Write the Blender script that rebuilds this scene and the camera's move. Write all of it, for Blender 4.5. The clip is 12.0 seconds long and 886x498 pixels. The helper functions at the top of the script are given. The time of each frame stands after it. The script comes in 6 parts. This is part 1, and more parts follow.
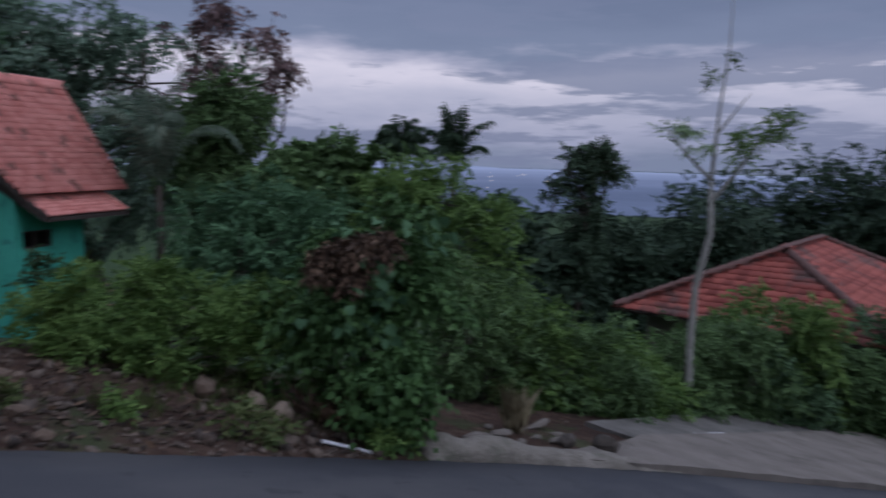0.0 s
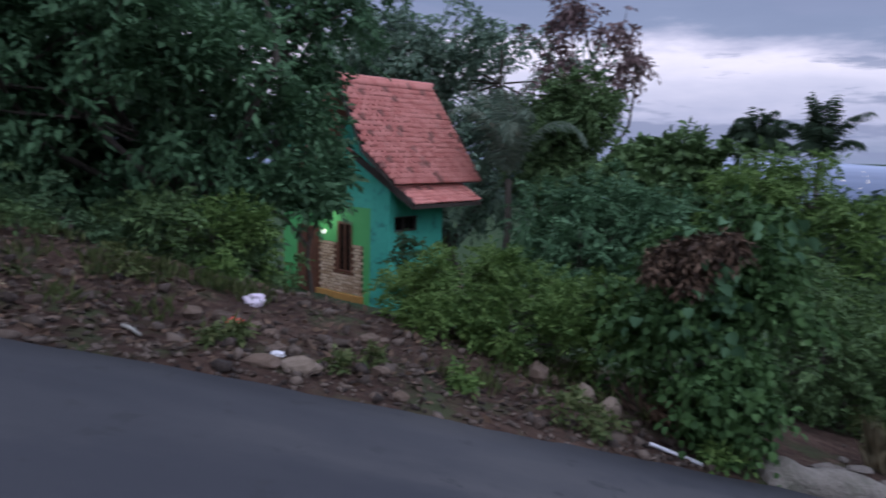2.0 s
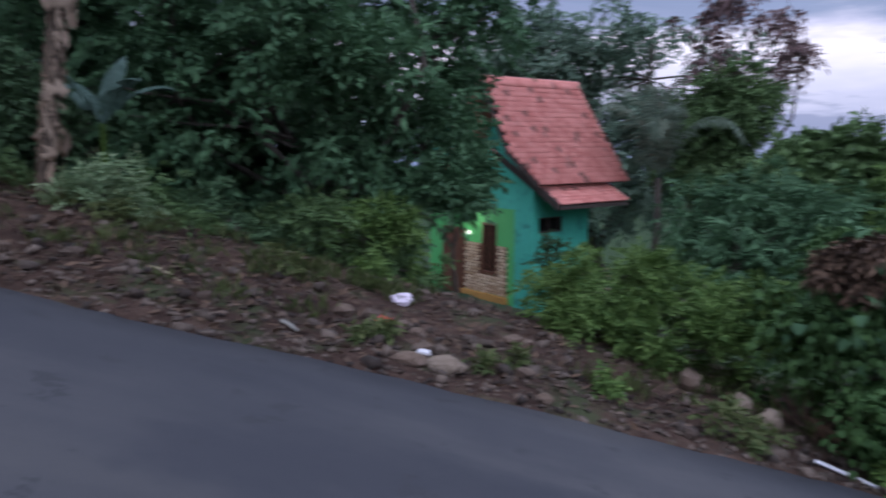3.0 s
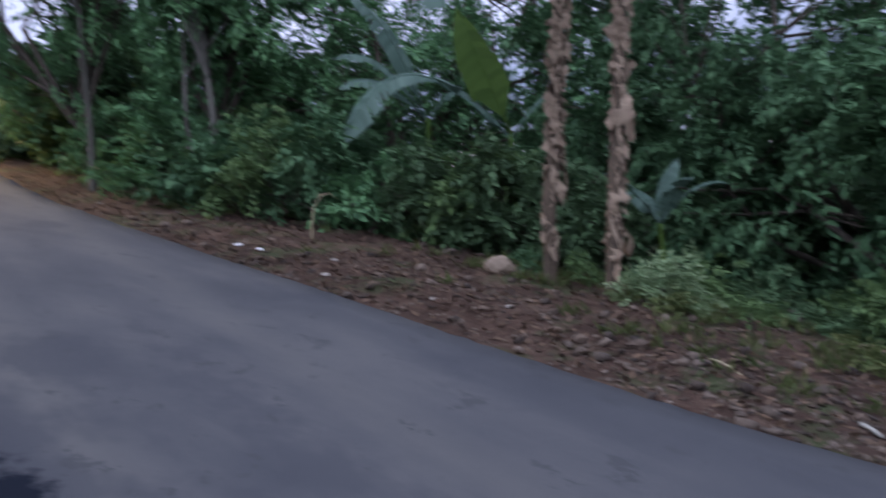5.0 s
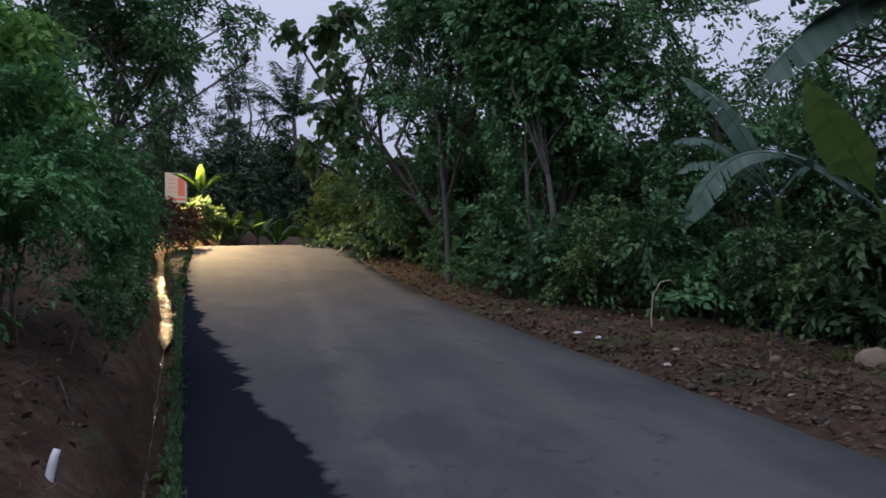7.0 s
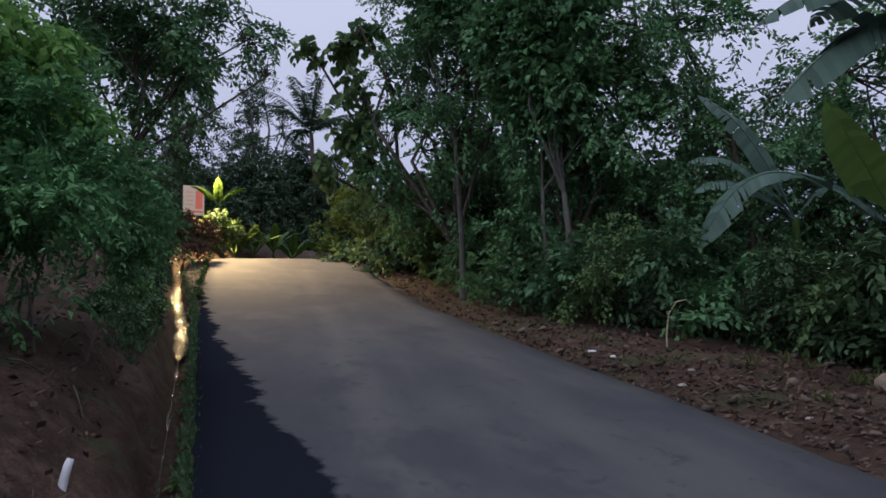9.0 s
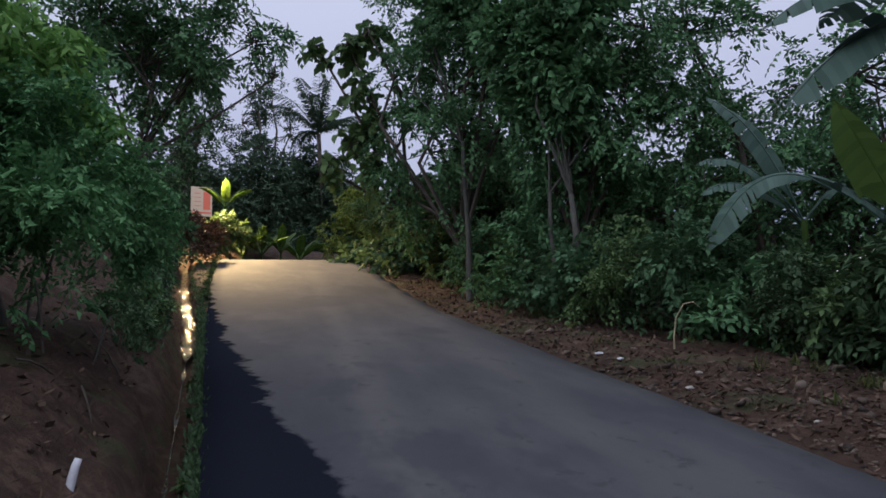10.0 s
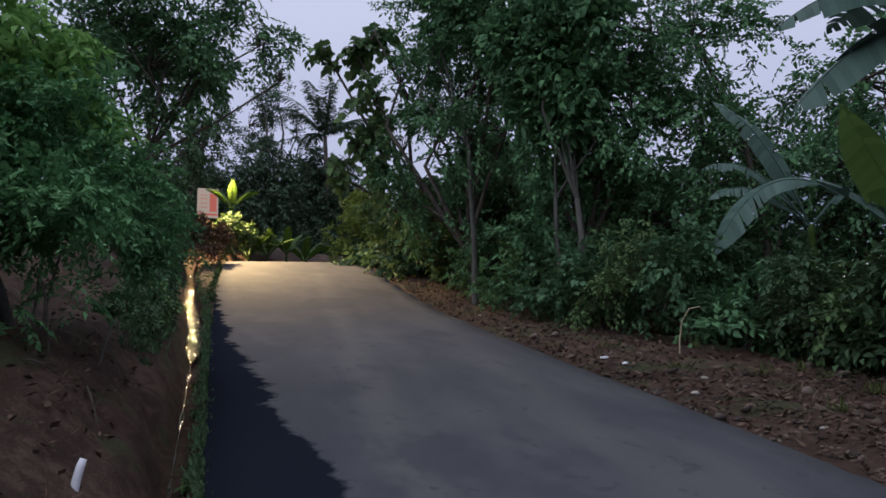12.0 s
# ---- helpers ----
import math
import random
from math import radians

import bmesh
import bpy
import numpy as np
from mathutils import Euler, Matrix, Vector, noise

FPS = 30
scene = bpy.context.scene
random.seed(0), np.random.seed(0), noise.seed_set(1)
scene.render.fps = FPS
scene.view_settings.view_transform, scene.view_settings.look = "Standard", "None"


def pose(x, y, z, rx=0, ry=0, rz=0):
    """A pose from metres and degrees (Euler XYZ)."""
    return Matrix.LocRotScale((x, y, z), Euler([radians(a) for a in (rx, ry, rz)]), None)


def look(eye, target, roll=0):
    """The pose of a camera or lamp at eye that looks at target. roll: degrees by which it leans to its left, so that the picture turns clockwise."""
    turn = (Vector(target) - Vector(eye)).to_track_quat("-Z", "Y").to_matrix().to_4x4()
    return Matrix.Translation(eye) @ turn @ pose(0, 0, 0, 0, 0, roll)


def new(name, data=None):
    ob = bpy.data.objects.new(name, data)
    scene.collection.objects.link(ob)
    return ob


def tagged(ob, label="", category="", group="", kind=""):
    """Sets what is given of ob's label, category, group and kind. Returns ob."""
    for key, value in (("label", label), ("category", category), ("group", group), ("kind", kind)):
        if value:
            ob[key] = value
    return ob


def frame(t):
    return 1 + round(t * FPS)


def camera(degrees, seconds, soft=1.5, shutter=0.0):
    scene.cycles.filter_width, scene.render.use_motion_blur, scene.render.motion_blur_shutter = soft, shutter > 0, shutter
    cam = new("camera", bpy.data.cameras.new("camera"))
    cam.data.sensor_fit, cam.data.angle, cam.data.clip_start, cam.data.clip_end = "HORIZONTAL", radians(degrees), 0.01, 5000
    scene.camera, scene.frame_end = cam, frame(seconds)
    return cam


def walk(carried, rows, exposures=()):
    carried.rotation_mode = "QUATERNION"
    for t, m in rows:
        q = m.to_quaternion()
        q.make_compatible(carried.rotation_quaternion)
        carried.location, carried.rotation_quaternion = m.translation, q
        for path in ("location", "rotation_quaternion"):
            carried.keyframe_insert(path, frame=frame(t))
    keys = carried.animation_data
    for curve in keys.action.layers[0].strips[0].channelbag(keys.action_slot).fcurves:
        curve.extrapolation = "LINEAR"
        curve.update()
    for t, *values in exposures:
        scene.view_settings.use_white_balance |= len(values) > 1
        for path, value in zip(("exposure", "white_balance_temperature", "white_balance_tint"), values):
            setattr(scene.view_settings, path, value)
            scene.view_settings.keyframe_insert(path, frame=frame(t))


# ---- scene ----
EYE = 1.6
cam = camera(61.56, 12.0, soft=1.65, shutter=0.8)
PATH = [
    (0.0, pose(0, 0, EYE, 82.93, -1.52, -122.19)),
    (0.5, pose(0, 0, EYE, 82.64, -1.81, -114.93)),
    (1.0, pose(0, 0, EYE, 82.31, -1.99, -108.80)),
    (1.5, pose(0, 0, EYE, 82.01, -2.04, -101.97)),
    (2.0, pose(0, 0, EYE, 81.87, -1.58, -96.31)),
    (2.5, pose(0, 0, EYE, 81.79, -0.84, -91.52)),
    (2.7, pose(0, 0, EYE, 81.81, -0.65, -89.43)),
    (4.3, pose(0, 0, EYE, 85.65, 3.83, -58.06)),
    (4.5, pose(0, 0, EYE, 87.38, 4.30, -53.44)),
    (5.0, pose(0, 0, EYE, 90.79, 5.28, -44.55)),
    (5.5, pose(0, 0, EYE, 93.48, 5.54, -38.28)),
    (6.0, pose(0, 0, EYE, 96.68, 6.04, -33.18)),
    (6.5, pose(0, 0, EYE, 98.82, 4.77, -24.37)),
    (7.0, pose(0, 0, EYE, 99.65, 3.85, -18.91)),
    (9.0, pose(0, 0, EYE, 100.93, 2.83, -17.94)),
    (9.5, pose(0, 0, EYE, 100.99, 2.72, -17.67)),
    (10.0, pose(0, 0, EYE, 101.07, 2.61, -17.44)),
    (10.5, pose(0, 0, EYE, 101.15, 2.39, -17.35)),
    (11.0, pose(0, 0, EYE, 101.21, 2.23, -17.25)),
    (11.5, pose(0, 0, EYE, 101.28, 2.22, -17.15)),
    (12.0, pose(0, 0, EYE, 101.32, 2.17, -17.10)),
]
walk(cam, PATH, [(0.0, -0.5, 5800, 8.0), (1.0, -0.2, 5800, 9.0), (2.7, 0.15, 5700, 10.0), (4.3, 0.65, 5700, 11.0), (5.5, 0.65, 5950, 8.0), (6.2, 0.25, 6150, 6.0), (6.7, -0.1, 6150, 6.0), (7.3, -0.15, 6150, 6.0), (12.0, -0.15, 6150, 6.0)])

# ---------------------------------------------------------------- world and light


def wire(tree, a, out, b, inp):
    tree.links.new(a.outputs[out], b.inputs[inp])


def mathnode(tree, op, a, b=None, c=None):
    n = tree.nodes.new("ShaderNodeMath")
    n.operation = op
    for i, v in enumerate((a, b, c)):
        if v is None:
            continue
        if isinstance(v, (int, float)):
            n.inputs[i].default_value = v
        else:
            tree.links.new(v, n.inputs[i])
    return n.outputs[0]


def ramp(tree, fac, stops, interp="LINEAR"):
    n = tree.nodes.new("ShaderNodeValToRGB")
    n.color_ramp.interpolation = interp
    el = n.color_ramp.elements
    while len(el) < len(stops):
        el.new(0.5)
    for e, (p, c) in zip(el, stops):
        e.position, e.color = p, (*c, 1)
    tree.links.new(fac, n.inputs[0])
    return n.outputs[0]


def mixcol(tree, fac, a, b, blend="MIX"):
    n = tree.nodes.new("ShaderNodeMix")
    n.data_type, n.blend_type = "RGBA", blend
    for sock, v in ((n.inputs[0], fac), (n.inputs[6], a), (n.inputs[7], b)):
        if isinstance(v, (int, float)):
            sock.default_value = v
        elif isinstance(v, tuple):
            sock.default_value = (*v, 1)
        else:
            tree.links.new(v, sock)
    return n.outputs[2]


def noise_node(tree, vec, scale, detail=4, rough=0.55, stretch=None):
    if stretch:
        m = tree.nodes.new("ShaderNodeMapping")
        m.inputs["Scale"].default_value = stretch
        tree.links.new(vec, m.inputs[0])
        vec = m.outputs[0]
    n = tree.nodes.new("ShaderNodeTexNoise")
    n.inputs["Scale"].default_value, n.inputs["Detail"].default_value, n.inputs["Roughness"].default_value = scale, detail, rough
    tree.links.new(vec, n.inputs["Vector"])
    return n.outputs["Fac"]


world = bpy.data.worlds.new("dusk_sky")
scene.world = world
world.use_nodes = True
wt = world.node_tree
wt.nodes.clear()
tc = wt.nodes.new("ShaderNodeTexCoord")
sep = wt.nodes.new("ShaderNodeSeparateXYZ")
wire(wt, tc, "Generated", sep, 0)
sky = wt.nodes.new("ShaderNodeTexSky")
sky.sky_type, sky.sun_disc = "NISHITA", False
sky.sun_elevation, sky.sun_rotation = radians(3), radians(300)
# layers of cloud: height above the horizon, pushed about by long streaky noise
streak = noise_node(wt, tc.outputs["Generated"], 2.2, 7, 0.55, (1.0, 1.0, 5.5))
fine = noise_node(wt, tc.outputs["Generated"], 5.0, 7, 0.6, (1.0, 1.0, 4.0))
high = mathnode(wt, "ADD", sep.outputs["Z"], mathnode(wt, "MULTIPLY", mathnode(wt, "SUBTRACT", streak, 0.5), 0.12))
high = mathnode(wt, "ADD", high, mathnode(wt, "MULTIPLY", mathnode(wt, "SUBTRACT", fine, 0.5), 0.075))
cloud = ramp(wt, high, [
    (0.0, (0.30, 0.33, 0.46)), (0.02, (0.42, 0.43, 0.57)), (0.045, (0.52, 0.51, 0.66)), (0.08, (0.72, 0.67, 0.80)),
    (0.115, (0.98, 0.87, 0.97)), (0.135, (0.56, 0.53, 0.67)), (0.15, (0.29, 0.32, 0.46)), (0.21, (0.23, 0.26, 0.39)), (0.30, (0.56, 0.57, 0.77)),
    (0.50, (0.68, 0.69, 0.88)), (1.0, (0.72, 0.75, 0.95))])
patch_ = ramp(wt, noise_node(wt, tc.outputs["Generated"], 2.7, 7, 0.6, (1.0, 1.0, 6.5)), [(0.50, (0, 0, 0)), (0.545, (0.85, 0.85, 0.85))])
lowsky = ramp(wt, sep.outputs["Z"], [(0.13, (1, 1, 1)), (0.24, (0, 0, 0))])
patch_ = mathnode(wt, "MULTIPLY", patch_, lowsky)
cloud = mixcol(wt, patch_, cloud, (0.29, 0.31, 0.45))
lit = mixcol(wt, 0.008, cloud, sky.outputs[0])
bg = wt.nodes.new("ShaderNodeBackground")
bg.inputs[1].default_value = 1.0
wt.links.new(lit, bg.inputs[0])
wout = wt.nodes.new("ShaderNodeOutputWorld")
wire(wt, bg, 0, wout, 0)

sun = new("sun", bpy.data.lights.new("sun", "SUN"))
sun.data.energy, sun.data.angle, sun.data.color = 1.3, radians(100), (0.90, 0.92, 1.0)
sun.matrix_world = look((-20, -10, 34), (0, 0, 0))


def lamp(name, where, watts, colour, radius):
    ob = new(name, bpy.data.lights.new(name, "POINT"))
    ob.data.energy, ob.data.color, ob.data.shadow_soft_size = watts, colour, radius
    ob.location = where
    return ob


# unseen street lamp; its narrowed cone is set to keep light on the crest
street = new("street_light", bpy.data.lights.new("street_light", "SPOT"))
street.data.energy, street.data.color, street.data.shadow_soft_size = 9000, (1.0, 0.65, 0.30), 0.2
street.data.spot_size, street.data.spot_blend = radians(87), 0.8
street.matrix_world = look((0.1, 25.0, 9.5), (0.1 + 3.2, 25.0 - 4.7, 9.5 - 8.2))
PORCH = lamp("porch_light", (15.4, 0.35, -0.1), 7, (1.0, 0.93, 0.7), 0.06)

# ---------------------------------------------------------------- materials


def material(name):
    m = bpy.data.materials.new(name)
    m.use_nodes = True
    t = m.node_tree
    return m, t, t.nodes["Principled BSDF"]


def coords(t, kind="Object"):
    return t.nodes.new("ShaderNodeTexCoord").outputs[kind]


def bump(t, bsdf, height, strength=0.5, dist=0.02):
    b = t.nodes.new("ShaderNodeBump")
    b.inputs["Strength"].default_value, b.inputs["Distance"].default_value = strength, dist
    t.links.new(height, b.inputs["Height"])
    t.links.new(b.outputs[0], bsdf.inputs["Normal"])


def surface(name, dark, light, scale=6.0, rough=0.8, bumps=0.4, dist=0.01, fine=40.0, random_by="", stains=None, metallic=0.0):
    """Two scales of variation between two colours, with relief."""
    m, t, b = material(name)
    v = coords(t)
    big, small = noise_node(t, v, scale, 5), noise_node(t, v, fine, 3, 0.6)
    f = mathnode(t, "ADD", mathnode(t, "MULTIPLY", big, 0.65), mathnode(t, "MULTIPLY", small, 0.35))
    if random_by == "object":
        f = mathnode(t, "ADD", mathnode(t, "MULTIPLY", f, 0.6), mathnode(t, "MULTIPLY", t.nodes.new("ShaderNodeObjectInfo").outputs["Random"], 0.4))
    elif random_by == "island":
        f = mathnode(t, "ADD", mathnode(t, "MULTIPLY", f, 0.5), mathnode(t, "MULTIPLY", t.nodes.new("ShaderNodeNewGeometry").outputs["Random Per Island"], 0.5))
    c = ramp(t, f, [(0.28, dark), (0.72, light)])
    if stains:
        c = mixcol(t, ramp(t, noise_node(t, v, stains[1], 6, 0.65), [(0.52, (0, 0, 0)), (0.66, (1, 1, 1))]), c, stains[0])
    t.links.new(c, b.inputs["Base Color"])
    b.inputs["Roughness"].default_value, b.inputs["Metallic"].default_value = rough, metallic
    bump(t, b, mathnode(t, "ADD", big, small), bumps, dist)
    return m


def leaf(name, dark, light, rough=0.65, glow=0.22, patch=0.8):
    """Leaves that differ one by one and in patches; light comes a little through them."""
    m, t, b = material(name)
    rnd = t.nodes.new("ShaderNodeNewGeometry").outputs["Random Per Island"]
    big = noise_node(t, coords(t), patch, 3)
    f = mathnode(t, "ADD", mathnode(t, "MULTIPLY", rnd, 0.55), mathnode(t, "MULTIPLY", big, 0.6))
    c = ramp(t, f, [(0.2, dark), (0.9, light)])
    t.links.new(c, b.inputs["Base Color"])
    b.inputs["Roughness"].default_value = rough
    b.inputs["Specular IOR Level"].default_value = 0.15
    tr = t.nodes.new("ShaderNodeBsdfTranslucent")
    t.links.new(c, tr.inputs[0])
    mx = t.nodes.new("ShaderNodeMixShader")
    mx.inputs[0].default_value = glow
    t.links.new(b.outputs[0], mx.inputs[1])
    t.links.new(tr.outputs[0], mx.inputs[2])
    t.links.new(mx.outputs[0], t.nodes["Material Output"].inputs[0])
    return m


def asphalt():
    m, t, b = material("asphalt")
    v = coords(t)
    s = t.nodes.new("ShaderNodeSeparateXYZ")
    t.links.new(v, s.inputs[0])
    grain, big = noise_node(t, v, 130, 2, 0.7), noise_node(t, v, 0.7, 5, 0.6)
    lane = noise_node(t, v, 1.6, 4, 0.55, (1.0, 0.09, 1.0))
    f = mathnode(t, "ADD", mathnode(t, "MULTIPLY", lane, 0.55), mathnode(t, "MULTIPLY", big, 0.35))
    f = mathnode(t, "ADD", f, mathnode(t, "MULTIPLY", grain, 0.2))
    c = ramp(t, f, [(0.40, (0.046, 0.047, 0.055)), (0.53, (0.060, 0.060, 0.067)), (0.68, (0.085, 0.082, 0.085))])
    # worn wheel tracks, running a little askew to the kerb
    askew = mathnode(t, "MULTIPLY_ADD", s.outputs["Y"], -0.1, s.outputs["X"])
    for x0, much in ((0.78, 0.6), (2.3, 0.35)):
        near = mathnode(t, "ABSOLUTE", mathnode(t, "SUBTRACT", mathnode(t, "ADD", askew, mathnode(t, "MULTIPLY", lane, 0.5)), x0 + 0.25))
        c = mixcol(t, ramp(t, near, [(0.03, (much, much, much)), (0.3, (0, 0, 0))]), c, (0.105, 0.099, 0.096))
    # darker matte strip along the ditch, with a scalloped rim, wider downhill
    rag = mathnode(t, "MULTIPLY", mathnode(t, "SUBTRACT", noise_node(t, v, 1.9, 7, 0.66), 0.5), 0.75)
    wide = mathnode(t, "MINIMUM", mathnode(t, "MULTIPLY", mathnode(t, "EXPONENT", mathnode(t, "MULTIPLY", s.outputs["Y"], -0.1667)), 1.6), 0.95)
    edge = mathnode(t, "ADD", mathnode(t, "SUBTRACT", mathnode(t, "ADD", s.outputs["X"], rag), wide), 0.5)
    dark_strip = ramp(t, edge, [(0.46, (1, 1, 1)), (0.535, (0, 0, 0))])
    # broad random darker blotches over the road
    blot = ramp(t, noise_node(t, v, 0.55, 5, 0.62, (1.0, 0.6, 1.0)), [(0.53, (0, 0, 0)), (0.585, (0.7, 0.7, 0.7))])
    c = mixcol(t, blot, c, (0.046, 0.047, 0.056))
    # small oily spots
    spots = ramp(t, noise_node(t, v, 3.2, 5, 0.7, (1.3, 1.0, 1.0)), [(0.605, (0, 0, 0)), (0.64, (0.75, 0.75, 0.75))])
    c = mixcol(t, spots, c, (0.045, 0.045, 0.05))
    c = mixcol(t, dark_strip, c, (0.014, 0.016, 0.023))
    t.links.new(c, b.inputs["Base Color"])
    b.inputs["Roughness"].default_value = 0.84
    t.links.new(mathnode(t, "MULTIPLY_ADD", dark_strip, -0.24, 0.24), b.inputs["Specular IOR Level"])
    bump(t, b, mathnode(t, "ADD", grain, mathnode(t, "MULTIPLY", big, 0.5)), 0.35, 0.006)
    return m


def earth():
    m, t, b = material("earth")
    v = coords(t)
    big, mid, small = noise_node(t, v, 0.9, 5), noise_node(t, v, 7, 5, 0.65), noise_node(t, v, 45, 3, 0.7)
    f = mathnode(t, "ADD", mathnode(t, "MULTIPLY", big, 0.4), mathnode(t, "ADD", mathnode(t, "MULTIPLY", mid, 0.4), mathnode(t, "MULTIPLY", small, 0.2)))
    c = ramp(t, f, [(0.36, (0.028, 0.016, 0.012)), (0.5, (0.062, 0.036, 0.026)), (0.62, (0.125, 0.080, 0.060))])
    moss = ramp(t, noise_node(t, v, 1.3, 6, 0.7), [(0.52, (0, 0, 0)), (0.64, (0.75, 0.75, 0.75))])
    c = mixcol(t, moss, c, (0.055, 0.075, 0.03))
    # away from the road the ground is overgrown
    s = t.nodes.new("ShaderNodeSeparateXYZ")
    t.links.new(v, s.inputs[0])
    far = ramp(t, mathnode(t, "MULTIPLY", mathnode(t, "ADD", s.outputs["X"], mathnode(t, "MULTIPLY", big, 3.0)), 0.05), [(0.44, (0, 0, 0)), (0.54, (1, 1, 1))])
    c = mixcol(t, far, c, mixcol(t, mid, (0.018, 0.034, 0.014), (0.05, 0.085, 0.03)))
    t.links.new(c, b.inputs["Base Color"])
    b.inputs["Roughness"].default_value = 0.95
    b.inputs["Specular IOR Level"].default_value = 0.2
    bump(t, b, mathnode(t, "ADD", mid, mathnode(t, "MULTIPLY", small, 0.5)), 0.9, 0.07)
    return m


def water():
    m, t, b = material("ditch_water")
    v = coords(t)
    b.inputs["Base Color"].default_value = (0.03, 0.028, 0.02, 1)
    b.inputs["Roughness"].default_value = 0.07
    b.inputs["IOR"].default_value = 1.33
    n = mathnode(t, "ADD", noise_node(t, v, 3.2, 3, 0.6, (1.8, 1.0, 1)), mathnode(t, "MULTIPLY", noise_node(t, v, 11, 2, 0.5, (1.3, 1.0, 1)), 0.25))
    bump(t, b, n, 1.0, 0.09)
    return m


def plain(name, colour, rough=0.6, metallic=0.0):
    return surface(name, tuple(c * 0.8 for c in colour), tuple(min(1, c * 1.15) for c in colour), 5, rough, 0.15, 0.004, 60, metallic=metallic)


def glowing(name, colour, strength):
    m, t, b = material(name)
    b.inputs["Base Color"].default_value = (*colour, 1)
    b.inputs["Emission Color"].default_value = (*colour, 1)
    b.inputs["Emission Strength"].default_value = strength
    return m


ASPHALT, EARTH, WATER = asphalt(), earth(), water()
CONCRETE = surface("concrete", (0.105, 0.088, 0.074), (0.215, 0.185, 0.160), 2.2, 0.9, 0.5, 0.012, 50, stains=((0.10, 0.085, 0.07), 1.7))
CONCRETE_DARK = surface("stained_concrete", (0.075, 0.068, 0.06), (0.17, 0.155, 0.14), 2.2, 0.9, 0.5, 0.012, 50, stains=((0.06, 0.055, 0.045), 1.7))
PLASTER = surface("white_plaster", (0.40, 0.40, 0.42), (0.66, 0.66, 0.68), 6, 0.85, 0.4, 0.01, 40, stains=((0.2, 0.19, 0.18), 3.0))
MORTAR = surface("mortar", (0.10, 0.086, 0.070), (0.26, 0.23, 0.195), 4, 0.95, 1.0, 0.03, 26, stains=((0.10, 0.10, 0.07), 2.5))
STONE = surface("field_stone", (0.065, 0.043, 0.032), (0.22, 0.155, 0.115), 5, 0.92, 0.6, 0.02, 45, "object")
RUBBLE = surface("rubble", (0.028, 0.019, 0.015), (0.15, 0.112, 0.088), 5, 0.95, 0.6, 0.015, 45, "island")
BARK = surface("bark", (0.035, 0.028, 0.022), (0.12, 0.098, 0.078), 5, 0.95, 0.8, 0.02, 40)
GREY_BARK = surface("grey_bark", (0.045, 0.043, 0.036), (0.115, 0.108, 0.092), 6, 0.95, 0.6, 0.012, 45)
PALE_BARK = surface("pale_bark", (0.20, 0.19, 0.165), (0.37, 0.355, 0.32), 8, 0.9, 0.5, 0.008, 60)
LITTER = surface("leaf_litter", (0.035, 0.021, 0.014), (0.135, 0.083, 0.052), 9, 0.9, 0.4, 0.01, 50, "island")
DRY = surface("dry_leaf", (0.045, 0.027, 0.018), (0.17, 0.105, 0.066), 9, 0.9, 0.4, 0.01, 50, "island")
STEM = surface("banana_stem", (0.035, 0.025, 0.018), (0.13, 0.092, 0.062), 5, 0.9, 0.7, 0.02, 40)
HUSK = surface("dry_banana_sheath", (0.075, 0.052, 0.038), (0.46, 0.345, 0.25), 9, 0.9, 0.9, 0.025, 50, "island")
TILE = surface("clay_roof_tile", (0.52, 0.165, 0.135), (0.70, 0.285, 0.24), 3.5, 0.85, 0.4, 0.008, 40, "object")
_t = TILE.node_tree
_c = _t.nodes["Principled BSDF"].inputs["Base Color"].links[0].from_socket
_r = ramp(_t, _t.nodes.new("ShaderNodeObjectInfo").outputs["Random"], [(0.91, (0, 0, 0)), (0.96, (0.8, 0.8, 0.8))])
_t.links.new(mixcol(_t, _r, _c, (0.16, 0.07, 0.055)), _t.nodes["Principled BSDF"].inputs["Base Color"])
TILE_FAR = surface("clay_roof_tile_far", (0.20, 0.045, 0.035), (0.38, 0.10, 0.075), 1.2, 0.85, 0.4, 0.01, 40, "island", stains=((0.12, 0.07, 0.06), 0.9))
TEAL = surface("teal_wall_paint", (0.075, 0.44, 0.315), (0.12, 0.58, 0.43), 1.6, 0.75, 0.25, 0.006, 40, stains=((0.05, 0.24, 0.20), 2.3))
LIME = surface("lime_wall_paint", (0.10, 0.42, 0.12), (0.15, 0.54, 0.17), 1.6, 0.75, 0.25, 0.006, 40)
OCHRE = surface("ochre_plinth_paint", (0.42, 0.21, 0.05), (0.60, 0.33, 0.09), 2.5, 0.8, 0.3, 0.006, 40)
BROWN = surface("brown_wood", (0.09, 0.035, 0.02), (0.19, 0.075, 0.04), 6, 0.6, 0.3, 0.006, 60)
DARKWOOD = surface("dark_wood", (0.03, 0.022, 0.018), (0.075, 0.055, 0.045), 6, 0.8, 0.4, 0.006, 60)
CLADDING = surface("cladding_stone", (0.46, 0.29, 0.17), (0.76, 0.58, 0.41), 6, 0.8, 0.3, 0.006, 50, "object")
GLASS = surface("dark_window_glass", (0.012, 0.010, 0.010), (0.02, 0.018, 0.018), 3, 0.12, 0.0)
WHITE = plain("white_plastic", (0.78, 0.76, 0.80), 0.5)
DULL = plain("dull_paper", (0.42, 0.38, 0.34), 0.8)
RED = plain("red_print", (0.62, 0.08, 0.05), 0.6)
# sign colours emit a little in place of lamp light falling on them
SIGN_WHITE = glowing("sign_glow_white", (0.52, 0.40, 0.31), 0.4)
SIGN_RED = glowing("sign_glow_red", (0.60, 0.14, 0.09), 0.4)
